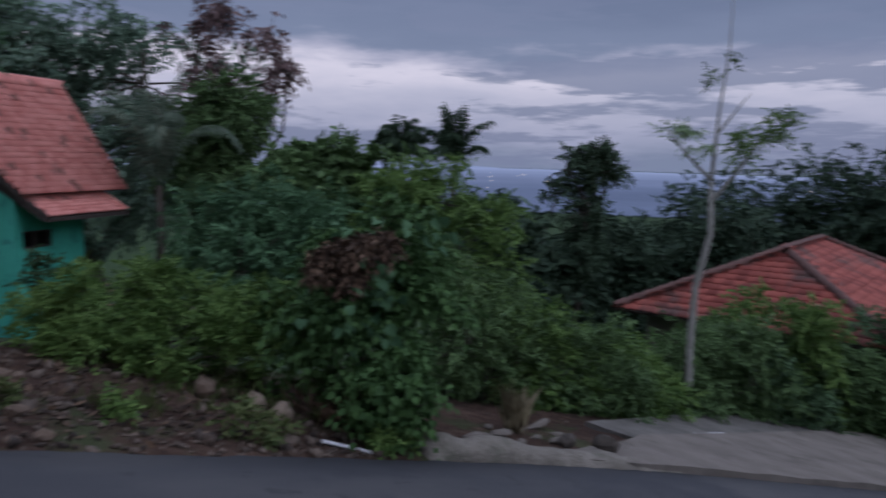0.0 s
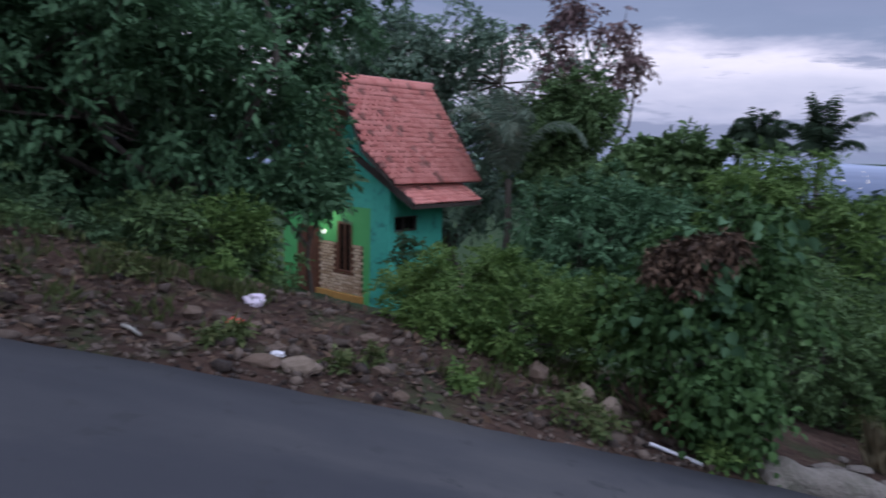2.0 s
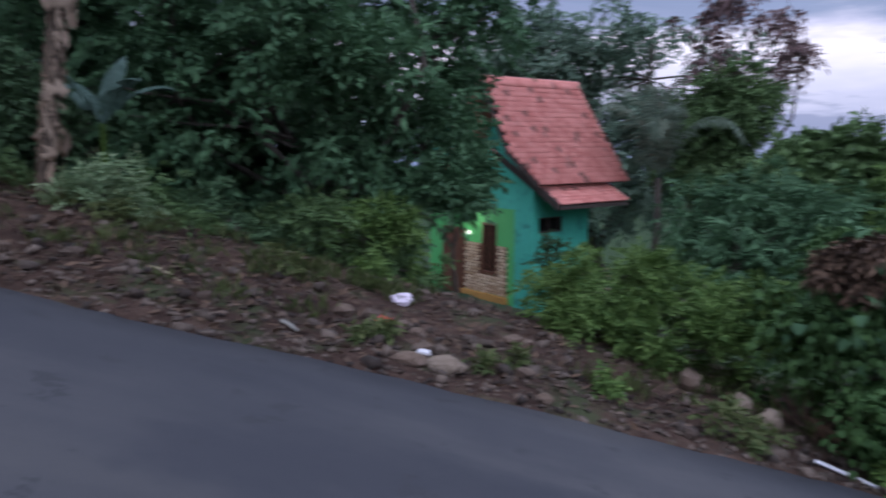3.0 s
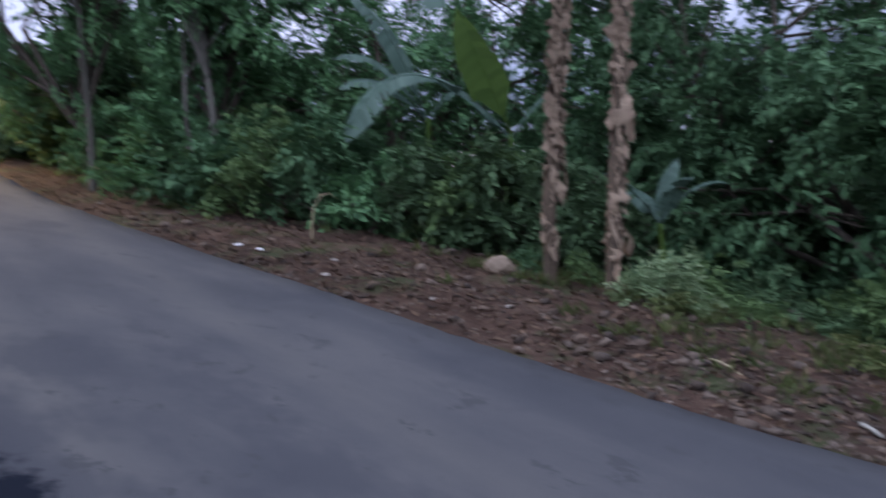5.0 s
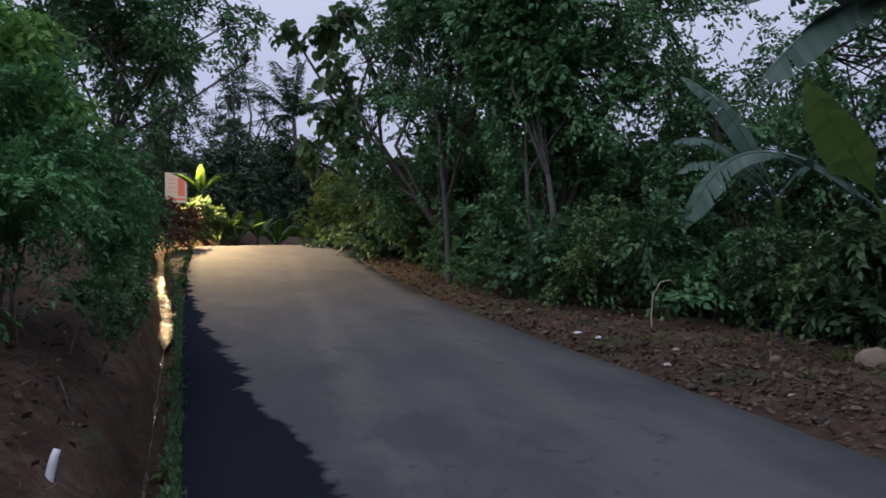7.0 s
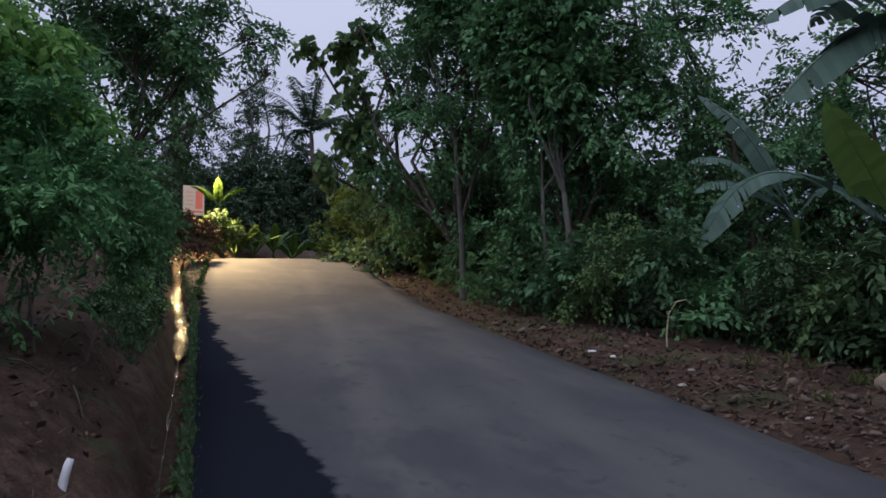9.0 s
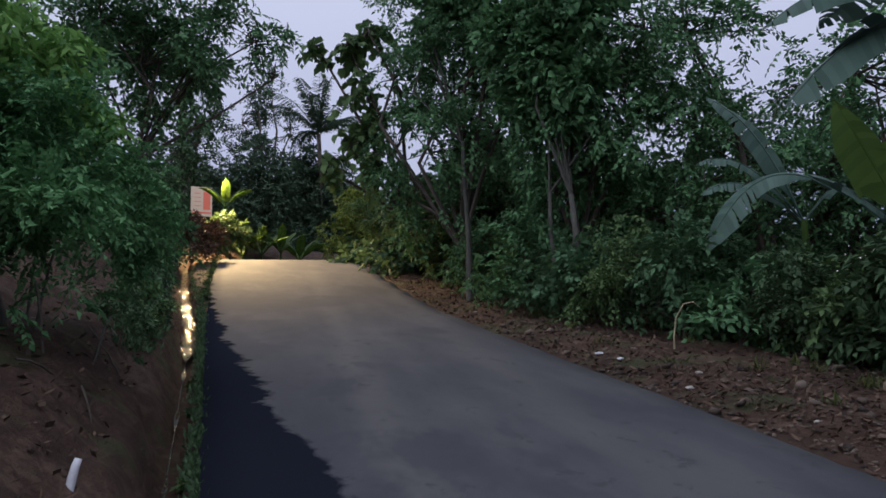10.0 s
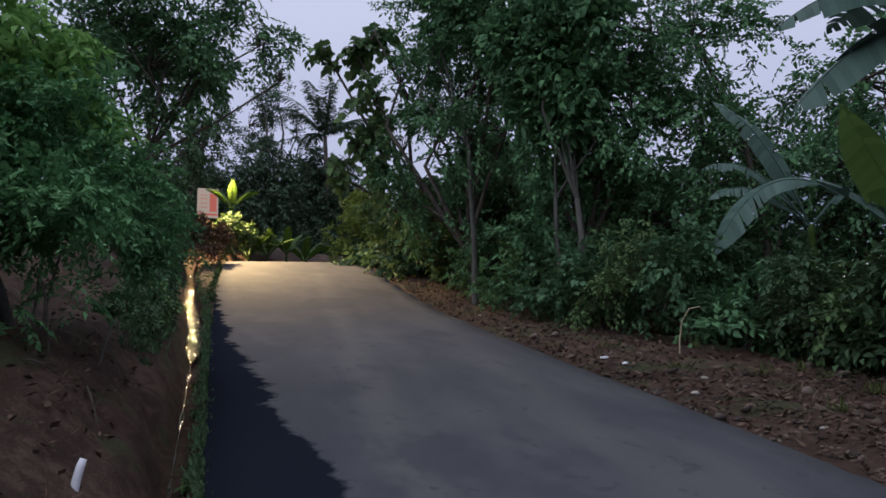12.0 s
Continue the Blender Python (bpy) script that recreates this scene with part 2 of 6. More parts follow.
STRAW = surface("straw_stem", (0.22, 0.18, 0.10), (0.46, 0.40, 0.26), 6, 0.9, 0.2, 0.004, 50, "island")
BAMBOO = surface("bamboo", (0.20, 0.15, 0.08), (0.38, 0.30, 0.18), 8, 0.7, 0.3, 0.004, 50)

L_DARK = leaf("leaf_dark", (0.032, 0.057, 0.029), (0.122, 0.202, 0.095))
L_DEEP = leaf("leaf_deep", (0.035, 0.055, 0.032), (0.106, 0.162, 0.096))
L_MID = leaf("leaf_mid", (0.041, 0.072, 0.028), (0.152, 0.238, 0.090))
L_BLUE = leaf("leaf_bluish", (0.036, 0.080, 0.039), (0.130, 0.236, 0.115))
L_BRIGHT = leaf("leaf_bright", (0.052, 0.104, 0.025), (0.182, 0.276, 0.078), glow=0.3)
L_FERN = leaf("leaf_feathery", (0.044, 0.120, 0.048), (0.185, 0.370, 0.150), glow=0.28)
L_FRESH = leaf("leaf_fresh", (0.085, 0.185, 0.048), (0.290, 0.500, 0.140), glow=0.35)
L_VINE = leaf("leaf_vine", (0.026, 0.058, 0.018), (0.098, 0.180, 0.058))
# the yellow of street lamp light is put into this leaf colour
L_LAMPLIGHT = leaf("leaf_lamplight_tint", (0.093, 0.132, 0.028), (0.310, 0.357, 0.078), glow=0.3)
L_RED = leaf("leaf_reddish", (0.110, 0.070, 0.068), (0.260, 0.175, 0.170), glow=0.1)
L_BANANA = leaf("leaf_banana", (0.040, 0.078, 0.012), (0.075, 0.130, 0.024), 0.5, 0.25)
L_PALM = leaf("leaf_palm_grey", (0.120, 0.165, 0.120), (0.260, 0.320, 0.235), 0.5, 0.2)
L_BANANA_OLD = leaf("leaf_banana_grey", (0.052, 0.090, 0.070), (0.105, 0.160, 0.130), 0.45, 0.15)
L_PALE = leaf("leaf_pale", (0.139, 0.216, 0.108), (0.323, 0.416, 0.231), glow=0.3)
L_GRASS = leaf("grass_blade", (0.049, 0.079, 0.025), (0.158, 0.178, 0.070), glow=0.25)
L_HAZE = leaf("leaf_grey_green", (0.085, 0.135, 0.095), (0.240, 0.330, 0.235))
L_UP = leaf("leaf_uphill", (0.046, 0.102, 0.050), (0.172, 0.330, 0.145))
L_FAR = leaf("leaf_far", (0.028, 0.050, 0.033), (0.083, 0.125, 0.075), patch=0.12)

# ---------------------------------------------------------------- building helpers


def mesh_of(name, verts, faces, mat, smooth=False):
    me = bpy.data.meshes.new(name)
    me.from_pydata([tuple(v) for v in verts], [], [tuple(f) for f in faces])
    if smooth:
        me.polygons.foreach_set("use_smooth", [True] * len(me.polygons))
    me.materials.append(mat)
    me.update()
    return me


def child(name, me, parent, label=""):
    ob = new(name, me)
    ob.parent = parent
    return tagged(ob, label)


def part(name, bm, mat, parent, label="", smooth=False):
    me = bpy.data.meshes.new(name)
    bm.to_mesh(me)
    bm.free()
    if smooth:
        me.polygons.foreach_set("use_smooth", [True] * len(me.polygons))
    me.materials.append(mat)
    return child(name, me, parent, label)


def thing(name, m, label, category, group="", kind=""):
    ob = new(name)
    ob.matrix_world = m if isinstance(m, Matrix) else Matrix.Translation(m)
    return tagged(ob, label, category, group, kind)


def box(x0, x1, y0, y1, z0, z1, bevel=0.0):
    bm = bmesh.new()
    bmesh.ops.create_cube(bm, size=1, matrix=Matrix.LocRotScale(((x0 + x1) / 2, (y0 + y1) / 2, (z0 + z1) / 2), None, (x1 - x0, y1 - y0, z1 - z0)))
    if bevel:
        bmesh.ops.bevel(bm, geom=bm.edges[:], offset=bevel, segments=2, affect="EDGES", profile=0.6)
    return bm


class Soup:
    """Vertices and faces gathered with numpy for one mesh."""

    def __init__(self):
        self.v, self.f, self.n = [], [], 0

    def add(self, verts, faces):
        self.v.append(np.asarray(verts, float).reshape(-1, 3))
        self.f.extend(np.asarray(f) + self.n for f in faces)
        self.n += len(self.v[-1])

    def block(self, verts, tris):
        """Many triangles at once."""
        self.v.append(verts)
        self.f.append(tris + self.n)
        self.n += len(verts)

    def mesh(self, name, mat, smooth=False):
        v = np.concatenate(self.v)
        blocks = [f for f in self.f if f.ndim == 2]
        singles = [f for f in self.f if f.ndim == 1]
        me = bpy.data.meshes.new(name)
        loops = np.concatenate([b.ravel() for b in blocks] + singles)
        counts = np.concatenate([np.full(len(b), b.shape[1]) for b in blocks] + [np.array([len(f) for f in singles], int)])
        me.vertices.add(len(v))
        me.vertices.foreach_set("co", v.ravel().astype(np.float32))
        me.loops.add(len(loops))
        me.loops.foreach_set("vertex_index", loops.astype(np.int32))
        me.polygons.add(len(counts))
        me.polygons.foreach_set("loop_start", np.concatenate([[0], np.cumsum(counts)[:-1]]).astype(np.int32))
        if smooth:
            me.polygons.foreach_set("use_smooth", [True] * len(counts))
        me.update(calc_edges=True)
        me.validate()
        me.materials.append(mat)
        return me


def tube(soup, pts, radii, sides=6):
    pts = [Vector(p) for p in pts]
    rings = []
    for i, p in enumerate(pts):
        d = (pts[min(i + 1, len(pts) - 1)] - pts[max(i - 1, 0)]).normalized()
        a = d.orthogonal().normalized()
        b = d.cross(a)
        rings.append([p + radii[i] * (math.cos(2 * math.pi * k / sides) * a + math.sin(2 * math.pi * k / sides) * b) for k in range(sides)])
    verts = [tuple(v) for r in rings for v in r]
    faces = [np.array([i * sides + k, i * sides + (k + 1) % sides, (i + 1) * sides + (k + 1) % sides, (i + 1) * sides + k])
             for i in range(len(pts) - 1) for k in range(sides)]
    faces.append(np.arange((len(pts) - 1) * sides, len(pts) * sides))
    soup.add(verts, faces)


def unit(a):
    return a / np.maximum(np.linalg.norm(a, axis=1, keepdims=True), 1e-9)


def leaf_block(soup, pos, way, face, length, width, rich=False, curl=0.15):
    """Leaves as folded blades: base, tip and two rims; rich ones have a midrib with a bend."""
    n = len(pos)
    side = unit(np.cross(way, face))
    up = unit(np.cross(side, way))
    le, wi = np.reshape(length, (-1, 1)), np.reshape(width, (-1, 1))
    tip = pos + way * le - up * le * curl
    mid = pos + way * le * 0.45
    rise = up * wi * 0.22
    if not rich:
        v = np.stack([pos, mid + side * wi / 2 + rise, tip, mid - side * wi / 2 + rise], 1).reshape(-1, 3)
        t = np.array([[0, 1, 2], [0, 2, 3]])
        k = 4
    else:
        m2 = pos + way * le * 0.5 + up * le * 0.04
        l1, l2 = pos + way * le * 0.18 + side * wi * 0.42 + rise, pos + way * le * 0.62 + side * wi * 0.40 + rise * 0.8
        r1, r2 = pos + way * le * 0.18 - side * wi * 0.42 + rise, pos + way * le * 0.62 - side * wi * 0.40 + rise * 0.8
        v = np.stack([pos, m2, tip, l1, l2, r1, r2], 1).reshape(-1, 3)
        t = np.array([[0, 1, 3], [1, 4, 3], [1, 2, 4], [0, 5, 1], [1, 5, 6], [1, 6, 2]])
        k = 7
    tris = (t[None] + (np.arange(n) * k)[:, None, None]).reshape(-1, 3)
    soup.block(v, tris)


def sprays(soup, rng, centres, outward, leaves, twig, length, width, droop, rich=False, tilt=0.45):
    """At each centre a twig with leaves in pairs along it."""
    m = len(centres)
    axis = unit(outward + rng.normal(0, 0.55, (m, 3)) + np.array([0, 0, -droop * 0.5]))
    face = unit(np.array([0, 0, 1.0]) + rng.normal(0, tilt, (m, 3)))
    side = unit(np.cross(axis, face))
    tw = twig * rng.uniform(0.6, 1.25, (m, 1))
    for j in range(leaves):
        u = (j + 0.6) / leaves
        s = 1 if j % 2 else -1
        pos = centres + axis * tw * (u - 0.4) - np.array([0, 0, 1]) * tw * droop * u * u * 0.6
        way = unit(axis * 0.55 + side * s * rng.uniform(0.5, 1.0, (m, 1)) + np.array([0, 0, -droop]) * rng.uniform(0.2, 1.0, (m, 1)) + rng.normal(0, 0.18, (m, 3)))
        if j == leaves - 1:
            way = unit(axis + np.array([0, 0, -droop * 0.6]))
        leaf_block(soup, pos, way, unit(face + rng.normal(0, 0.3, (m, 3))), length * rng.uniform(0.65, 1.2, m), width * rng.uniform(0.7, 1.15, m), rich)


def crown_points(rng, lobes, n, hollow=0.45, gap=0.0, grain=1.0, clumps=8):
    """Points on clumps that sit on each lobe, mostly on their upper sides; holes are left where a coarse noise is low."""
    sub = []
    for l in lobes:
        c, r = np.array(l[:3]), np.array(l[3:6])
        sub.append((*c, *(r * 0.72)))
        for d in unit(rng.normal(0, 1, (clumps, 3)) + (0, 0, 0.25)):
            q = rng.uniform(0.28, 0.5)
            sub.append((*(c + d * r * rng.uniform(0.6, 0.8)), *(r * q)))
    sub = np.array(sub)
    vol = (sub[:, 3] * sub[:, 4] * sub[:, 5]) ** (2 / 3)
    lob = sub[rng.choice(len(sub), n, p=vol / vol.sum())]
    d = unit(rng.normal(0, 1, (n, 3)) + (0, 0, 0.45))
    r = rng.uniform(hollow ** 3, 1, (n, 1)) ** (1 / 3) * rng.uniform(0.88, 1.12, (n, 1))
    p = lob[:, :3] + d * r * lob[:, 3:6]
    if gap > 0:
        keep = np.array([noise.noise(Vector(q) * grain) for q in p]) > gap - 0.5
        p, d = p[keep], d[keep]
    return p, d


DENSE = 1.9


def plant(name, base, lobes, label, category, leafmat, n=500, leaves=7, twig=0.35, length=0.12, width=0.05, droop=0.4, trunk=0.06,
          bark=None, seed=1, gap=0.3, grain=1.0, hollow=0.4, rich=False, group="", stems=1, limbs=True, flat=False):
    """A woody plant: tapered trunk, limbs to each lobe of the crown, twigs, and sprays of leaves."""
    rng = np.random.default_rng(seed)
    base = np.array(base, float)
    n, width, hollow = int(n * DENSE), width * 1.2, hollow * 0.7
    root = thing(name, Vector(base), label, category, group)
    lobes = [(*(np.array(l[:3]) - base), *l[3:]) for l in lobes]
    p, d = crown_points(rng, lobes, n, hollow, gap, grain)
    if limbs:
        wood = Soup()
        ends = []
        for l in lobes:
            ends.append(np.array(l[:3]))
        mean = np.mean([e for e in ends], axis=0)
        fork = np.array([mean[0] * 0.35, mean[1] * 0.35, max(0.15, min(e[2] for e in ends) * 0.55)])
        for s in range(stems):
            off = rng.normal(0, trunk * 1.5, 3) * (stems > 1)
            off[2] = 0
            tube(wood, [off + (0, 0, -0.25), off * 0.8 + fork * 0.35 + rng.normal(0, trunk * 0.6, 3) * (1, 1, 0), off * 0.5 + fork * 0.7 + rng.normal(0, trunk * 0.6, 3), fork],
                 [trunk * 1.35, trunk * 1.05, trunk * 0.9, trunk * 0.75], 8)
        child("trunk", wood.mesh("trunk", bark or BARK, True), root)
        for e, l in zip(ends, lobes):
            arms = Soup()
            bend = (fork + e) / 2 + rng.normal(0, 0.12, 3) * np.linalg.norm(e - fork) + (0, 0, 0.08 * np.linalg.norm(e - fork))
            top = e + np.array([0, 0, 0.55 * l[5]])
            tube(arms, [fork - (0, 0, 0.02), bend, e, top], [trunk * 0.6, trunk * 0.42, trunk * 0.28, trunk * 0.1], 6)
            near = p[np.linalg.norm((p - e) / np.array(l[3:6]), axis=1) < 1.1]
            for q in near[rng.permutation(len(near))[:14]]:
                tube(arms, [e + (q - e) * 0.05, (e + q) / 2 + rng.normal(0, 0.05, 3), q], [trunk * 0.2, trunk * 0.13, trunk * 0.05], 4)
            child("branch", arms.mesh("branch", bark or BARK, True), root)
    else:
        wood = Soup()
        top = np.mean([l[:3] for l in lobes], axis=0)
        tube(wood, [(0, 0, -0.25), top * 0.3 + rng.normal(0, trunk, 3), top * 0.7 + rng.normal(0, trunk, 3), top], [trunk * 1.3, trunk, trunk * 0.8, trunk * 0.4], 7)
        child("trunk", wood.mesh("trunk", bark or BARK, True), root)
    soup = Soup()
    sprays(soup, rng, p, d * (1, 1, 0.3) if flat else d, leaves, twig, length, width, droop, rich, 0.38 if flat else 0.4)
    child("crown", soup.mesh("crown", leafmat), root)
    return root


# ---------------------------------------------------------------- the lie of the land
S = 0.24075  # slope of the road


def ease(a, b, x):
    t = min(1.0, max(0.0, (x - a) / (b - a)))
    return t * t * (3 - 2 * t)


SLOPES = [(-400, 0.0), (-120, 0.05), (-45, 0.16), (-25, S), (12, S), (15, 0.272), (22.6, 0.285), (24.6, 0.06), (40, 0.02), (80, 0.0), (5000, 0.0)]
_ys = np.concatenate([np.arange(-400, 100, 0.1), [5000]])
_sl = np.interp(_ys, [a for a, b in SLOPES], [b for a, b in SLOPES])
_zs = np.concatenate([[0], np.cumsum((_sl[1:] + _sl[:-1]) / 2 * np.diff(_ys))])
_zs -= np.interp(0, _ys, _zs)


def road_z(y):
    return float(np.interp(y, _ys, _zs))


FAR_EDGE = [(-60, 4.3), (-14, 4.1), (-9, 4.2), (-5, 4.62), (-2.9, 4.62), (-2.1, 4.58), (-0.6, 4.5), (0.6, 4.44), (2.5, 4.2), (4.2, 4.18), (6.3, 4.15), (8.4, 4.08), (13, 4.06), (17.6, 4.3), (23.3, 4.6), (25.5, 6.2), (27, 9), (30, 14), (60, 44)]
NEAR_EDGE = [(-60, -0.1), (0, -0.03), (12, 0.0), (17.6, 0.11), (23.3, 0.37), (24.3, 0.9), (25.5, 2.6), (27, 5.5), (30, 10), (60, 40)]


def far_edge(y):
    return float(np.interp(y, *zip(*FAR_EDGE)))


def near_edge(y):
    return float(np.interp(y, *zip(*NEAR_EDGE)))


def ditch_mid(y):
    """How far the middle of the ditch lies from the road's edge; it swings away towards the crest."""
    return 0.24 + 0.6 * ease(11.0, 22.0, y)


def ground_z(x, y):
    fe, ne = far_edge(y), near_edge(y)
    z = road_z(y)
    if x > fe:
        d = x - fe
        z += -0.03 + 0.10 * ease(0.1, 0.9, d) * ease(1.5, 4, y) - 0.06 * ease(0.5, 2.5, d) * (1 - ease(-6, 1, y))
        z += 0.05 * noise.noise((x * 1.7, y * 1.7, 0)) * ease(0.05, 0.5, d) + 0.03 * noise.noise((x * 5, y * 5, 3)) * ease(0.05, 0.4, d)
        drop = 0.0
        if x > 6.4:
            k = x - 6.4
            drop = 0.235 * k * k / (k + 1.6)
        z -= drop
    elif x < ne:
        d = ne - x - (ditch_mid(y) - 0.33)
        dw = d + 0.10 * noise.noise((0, y * 1.4, 20)) + 0.05 * noise.noise((x * 4, y * 4, 21))
        dip = ease(0.04, 0.22, dw) * (1 - ease(0.34, 0.62, dw))
        bank = 0.55 * ease(0.5, 1.3, d) + 0.45 * ease(1.2, 2.6, d) + 0.06 * max(0, min(d, 40) - 2.6)
        z += -0.03 - 0.42 * dip + bank * (1 + 0.25 * noise.noise((x, y * 0.8, 7)))
        z += (0.09 * noise.noise((x * 2.2, y * 2.2, 1)) + 0.07 * noise.noise((x * 6, y * 6, 2))) * ease(0.45, 0.7, d)
    else:
        z -= 0.07
    r = math.hypot(x, y)
    if r > 90:
        z = z + (-62 - z) * ease(90, 900, r)
    return z


def spot(bearing, d):
    """The point of the ground at a bearing, in degrees to the right of the road's direction, and a distance from the viewpoint."""
    x, y = d * math.sin(radians(bearing)), d * math.cos(radians(bearing))
    return np.array([x, y, ground_z(x, y)])


def aloft(bearing, d, rise):
    """The point at a bearing and distance, seen at that many degrees above the eye's level."""
    return np.array([d * math.sin(radians(bearing)), d * math.cos(radians(bearing)), EYE + d * math.tan(radians(rise))])


def lobe(bearing, d, rise, rx, ry=None, rz=None):
    return (*aloft(bearing, d, rise), rx, ry or rx, rz or rx)


def axis_steps(*runs):
    out = []
    for a, b, s in runs:
        out += list(np.arange(a, b - 1e-6, s))
    return out + [runs[-1][1]]


gx = axis_steps((-4900, -900, 800), (-900, -100, 160), (-100, -20, 10), (-20, -3, 1.0), (-3, -0.8, 0.12), (-0.8, 0.3, 0.05), (0.3, 3.9, 0.6), (3.9, 7.6, 0.1), (7.6, 14, 0.4), (14, 40, 2), (40, 100, 10), (100, 900, 100), (900, 4900, 800))
gy = axis_steps((-4900, -900, 800), (-900, -100, 100), (-100, -20, 6), (-20, 26, 0.16), (26, 60, 2), (60, 100, 10), (100, 900, 160), (900, 4900, 800))
gv = [(x, y, ground_z(x, y)) for y in gy for x in gx]
nx = len(gx)
gf = [(j * nx + i, j * nx + i + 1, (j + 1) * nx + i + 1, (j + 1) * nx + i) for j in range(len(gy) - 1) for i in range(nx - 1)]
tagged(new("ground", mesh_of("ground", gv, gf, EARTH, True)), "bare brown earth verge and overgrown hillside", "ground", kind="structure")

# road: a slab of asphalt, with a ragged rim on the far side
rv, rf = [], []
cols = 12
ry_ = axis_steps((-58, -20, 1.0), (-20, 26, 0.14), (26, 58, 1.0))
for y in ry_:
    a = near_edge(y) + 0.015 * noise.noise((0, y * 3, 0)) + 0.01 * noise.noise((0, y * 11, 0))
    b = far_edge(y) + 0.05 * noise.noise((9, y * 1.3, 0)) + 0.035 * noise.noise((5, y * 6, 0))
    z = road_z(y)
    row = [(a - 0.01, y, z - 0.3)]
    for i in range(cols + 1):
        x = a + (b - a) * i / cols
        row.append((x, y, z + 0.02 * math.sin(math.pi * i / cols) + 0.008 * noise.noise((x * 0.9, y * 0.9, 4)) - 0.012 * (i in (0, cols))))
    row.append((b + 0.03, y, z - 0.15))
    rv += row
w = cols + 3
rf = [(j * w + i, j * w + i + 1, (j + 1) * w + i + 1, (j + 1) * w + i) for j in range(len(ry_) - 1) for i in range(w - 1)]
tagged(new("road", mesh_of("road", rv, rf, ASPHALT, True)), "steep grey asphalt road, darker along the ditch", "road", kind="structure")

# water running down the ditch
wv, wf = [], []
wy = axis_steps((-6, 23.5, 0.25))
for y in wy:
    a = near_edge(y) - ditch_mid(y)
    z = road_z(y) - 0.35
    half = max(0.004, 0.14 * ease(10.2, 12.0, y) + 0.07 * noise.noise((3, y * 1.5, 0)))
    wv += [(a - half, y, z), (a, y, z + 0.012 * noise.noise((0, y * 4, 0))), (a + half, y, z)]
wf = [(j * 3 + i, j * 3 + i + 1, j * 3 + i + 4, j * 3 + i + 3) for j in range(len(wy) - 1) for i in range(2)]
tagged(new("water", mesh_of("water", wv, wf, WATER, True)), "shallow running water in a roadside ditch", "water", kind="structure")

# ---------------------------------------------------------------- the distance
pv, pf = [], []
for i, r in enumerate((900, 1500, 2400, 3400, 4880)):
    for k in range(49):
        a = radians(60 + k * 3)
        pv.append((r * math.sin(a), r * math.cos(a), -61.5 + 0.4 * noise.noise((r * 0.01, k, 0))))
pf = [(i * 49 + k, i * 49 + k + 1, i * 49 + k + 50, i * 49 + k + 49) for i in range(4) for k in range(48)]
# blue haze is painted into the colour of plain and hills, with a glow
m_, t_, b_ = material("painted_haze")
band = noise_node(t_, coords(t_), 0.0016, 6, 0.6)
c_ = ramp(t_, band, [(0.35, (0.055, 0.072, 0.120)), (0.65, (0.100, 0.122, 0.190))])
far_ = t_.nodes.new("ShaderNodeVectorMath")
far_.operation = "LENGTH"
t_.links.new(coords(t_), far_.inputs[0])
# painted haze grows paler with distance
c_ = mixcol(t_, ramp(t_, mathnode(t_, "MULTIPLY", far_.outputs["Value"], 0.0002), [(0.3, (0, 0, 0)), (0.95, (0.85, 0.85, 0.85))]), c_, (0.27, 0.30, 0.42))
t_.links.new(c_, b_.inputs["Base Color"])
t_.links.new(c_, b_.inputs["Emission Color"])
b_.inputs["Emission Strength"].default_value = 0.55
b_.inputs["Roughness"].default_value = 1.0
tagged(new("backdrop", mesh_of("backdrop", pv, pf, m_)), "lowland plain far below the hill, blue haze painted in", "plain", kind="structure")
hv, hf = [], []
for k in range(41):
    a = radians(112 + k * 0.4)
    h = 16 * max(0, 1 - abs(k - 20) / 20) ** 1.4 * (1 + 0.35 * noise.noise((k * 0.25, 0, 5)))
    hv += [(4700 * math.sin(a), 4700 * math.cos(a), -62), (4720 * math.sin(a), 4720 * math.cos(a), -62 + h * 2.3)]
hf = [(2 * k, 2 * k + 2, 2 * k + 3, 2 * k + 1) for k in range(40)]
tagged(new("backdrop_hills", mesh_of("backdrop_hills", hv, hf, m_)), "low hills on the horizon, blue haze painted in", "hills", kind="structure")
town = Soup()
rng = np.random.default_rng(5)
for _ in range(46):
    a, r = radians(rng.choice([rng.uniform(119, 133), rng.uniform(148, 158)])), rng.uniform(1500, 3300)
    p = np.array([r * math.sin(a), r * math.cos(a), -59])
    q = r * 0.0006 * rng.uniform(0.5, 1.4)
    e = np.array([math.cos(a), -math.sin(a), 0])
    town.add([p - e * q, p + e * q, p + e * q + (0, 0, q), p - e * q + (0, 0, q)], [np.arange(4)])
tagged(new("town_lights", town.mesh("town_lights", glowing("town_light", (1.0, 0.78, 0.5), 2.2))), "scattered warm lights of a far town", "lights", kind="stuff")

# ---------------------------------------------------------------- concrete apron and stones


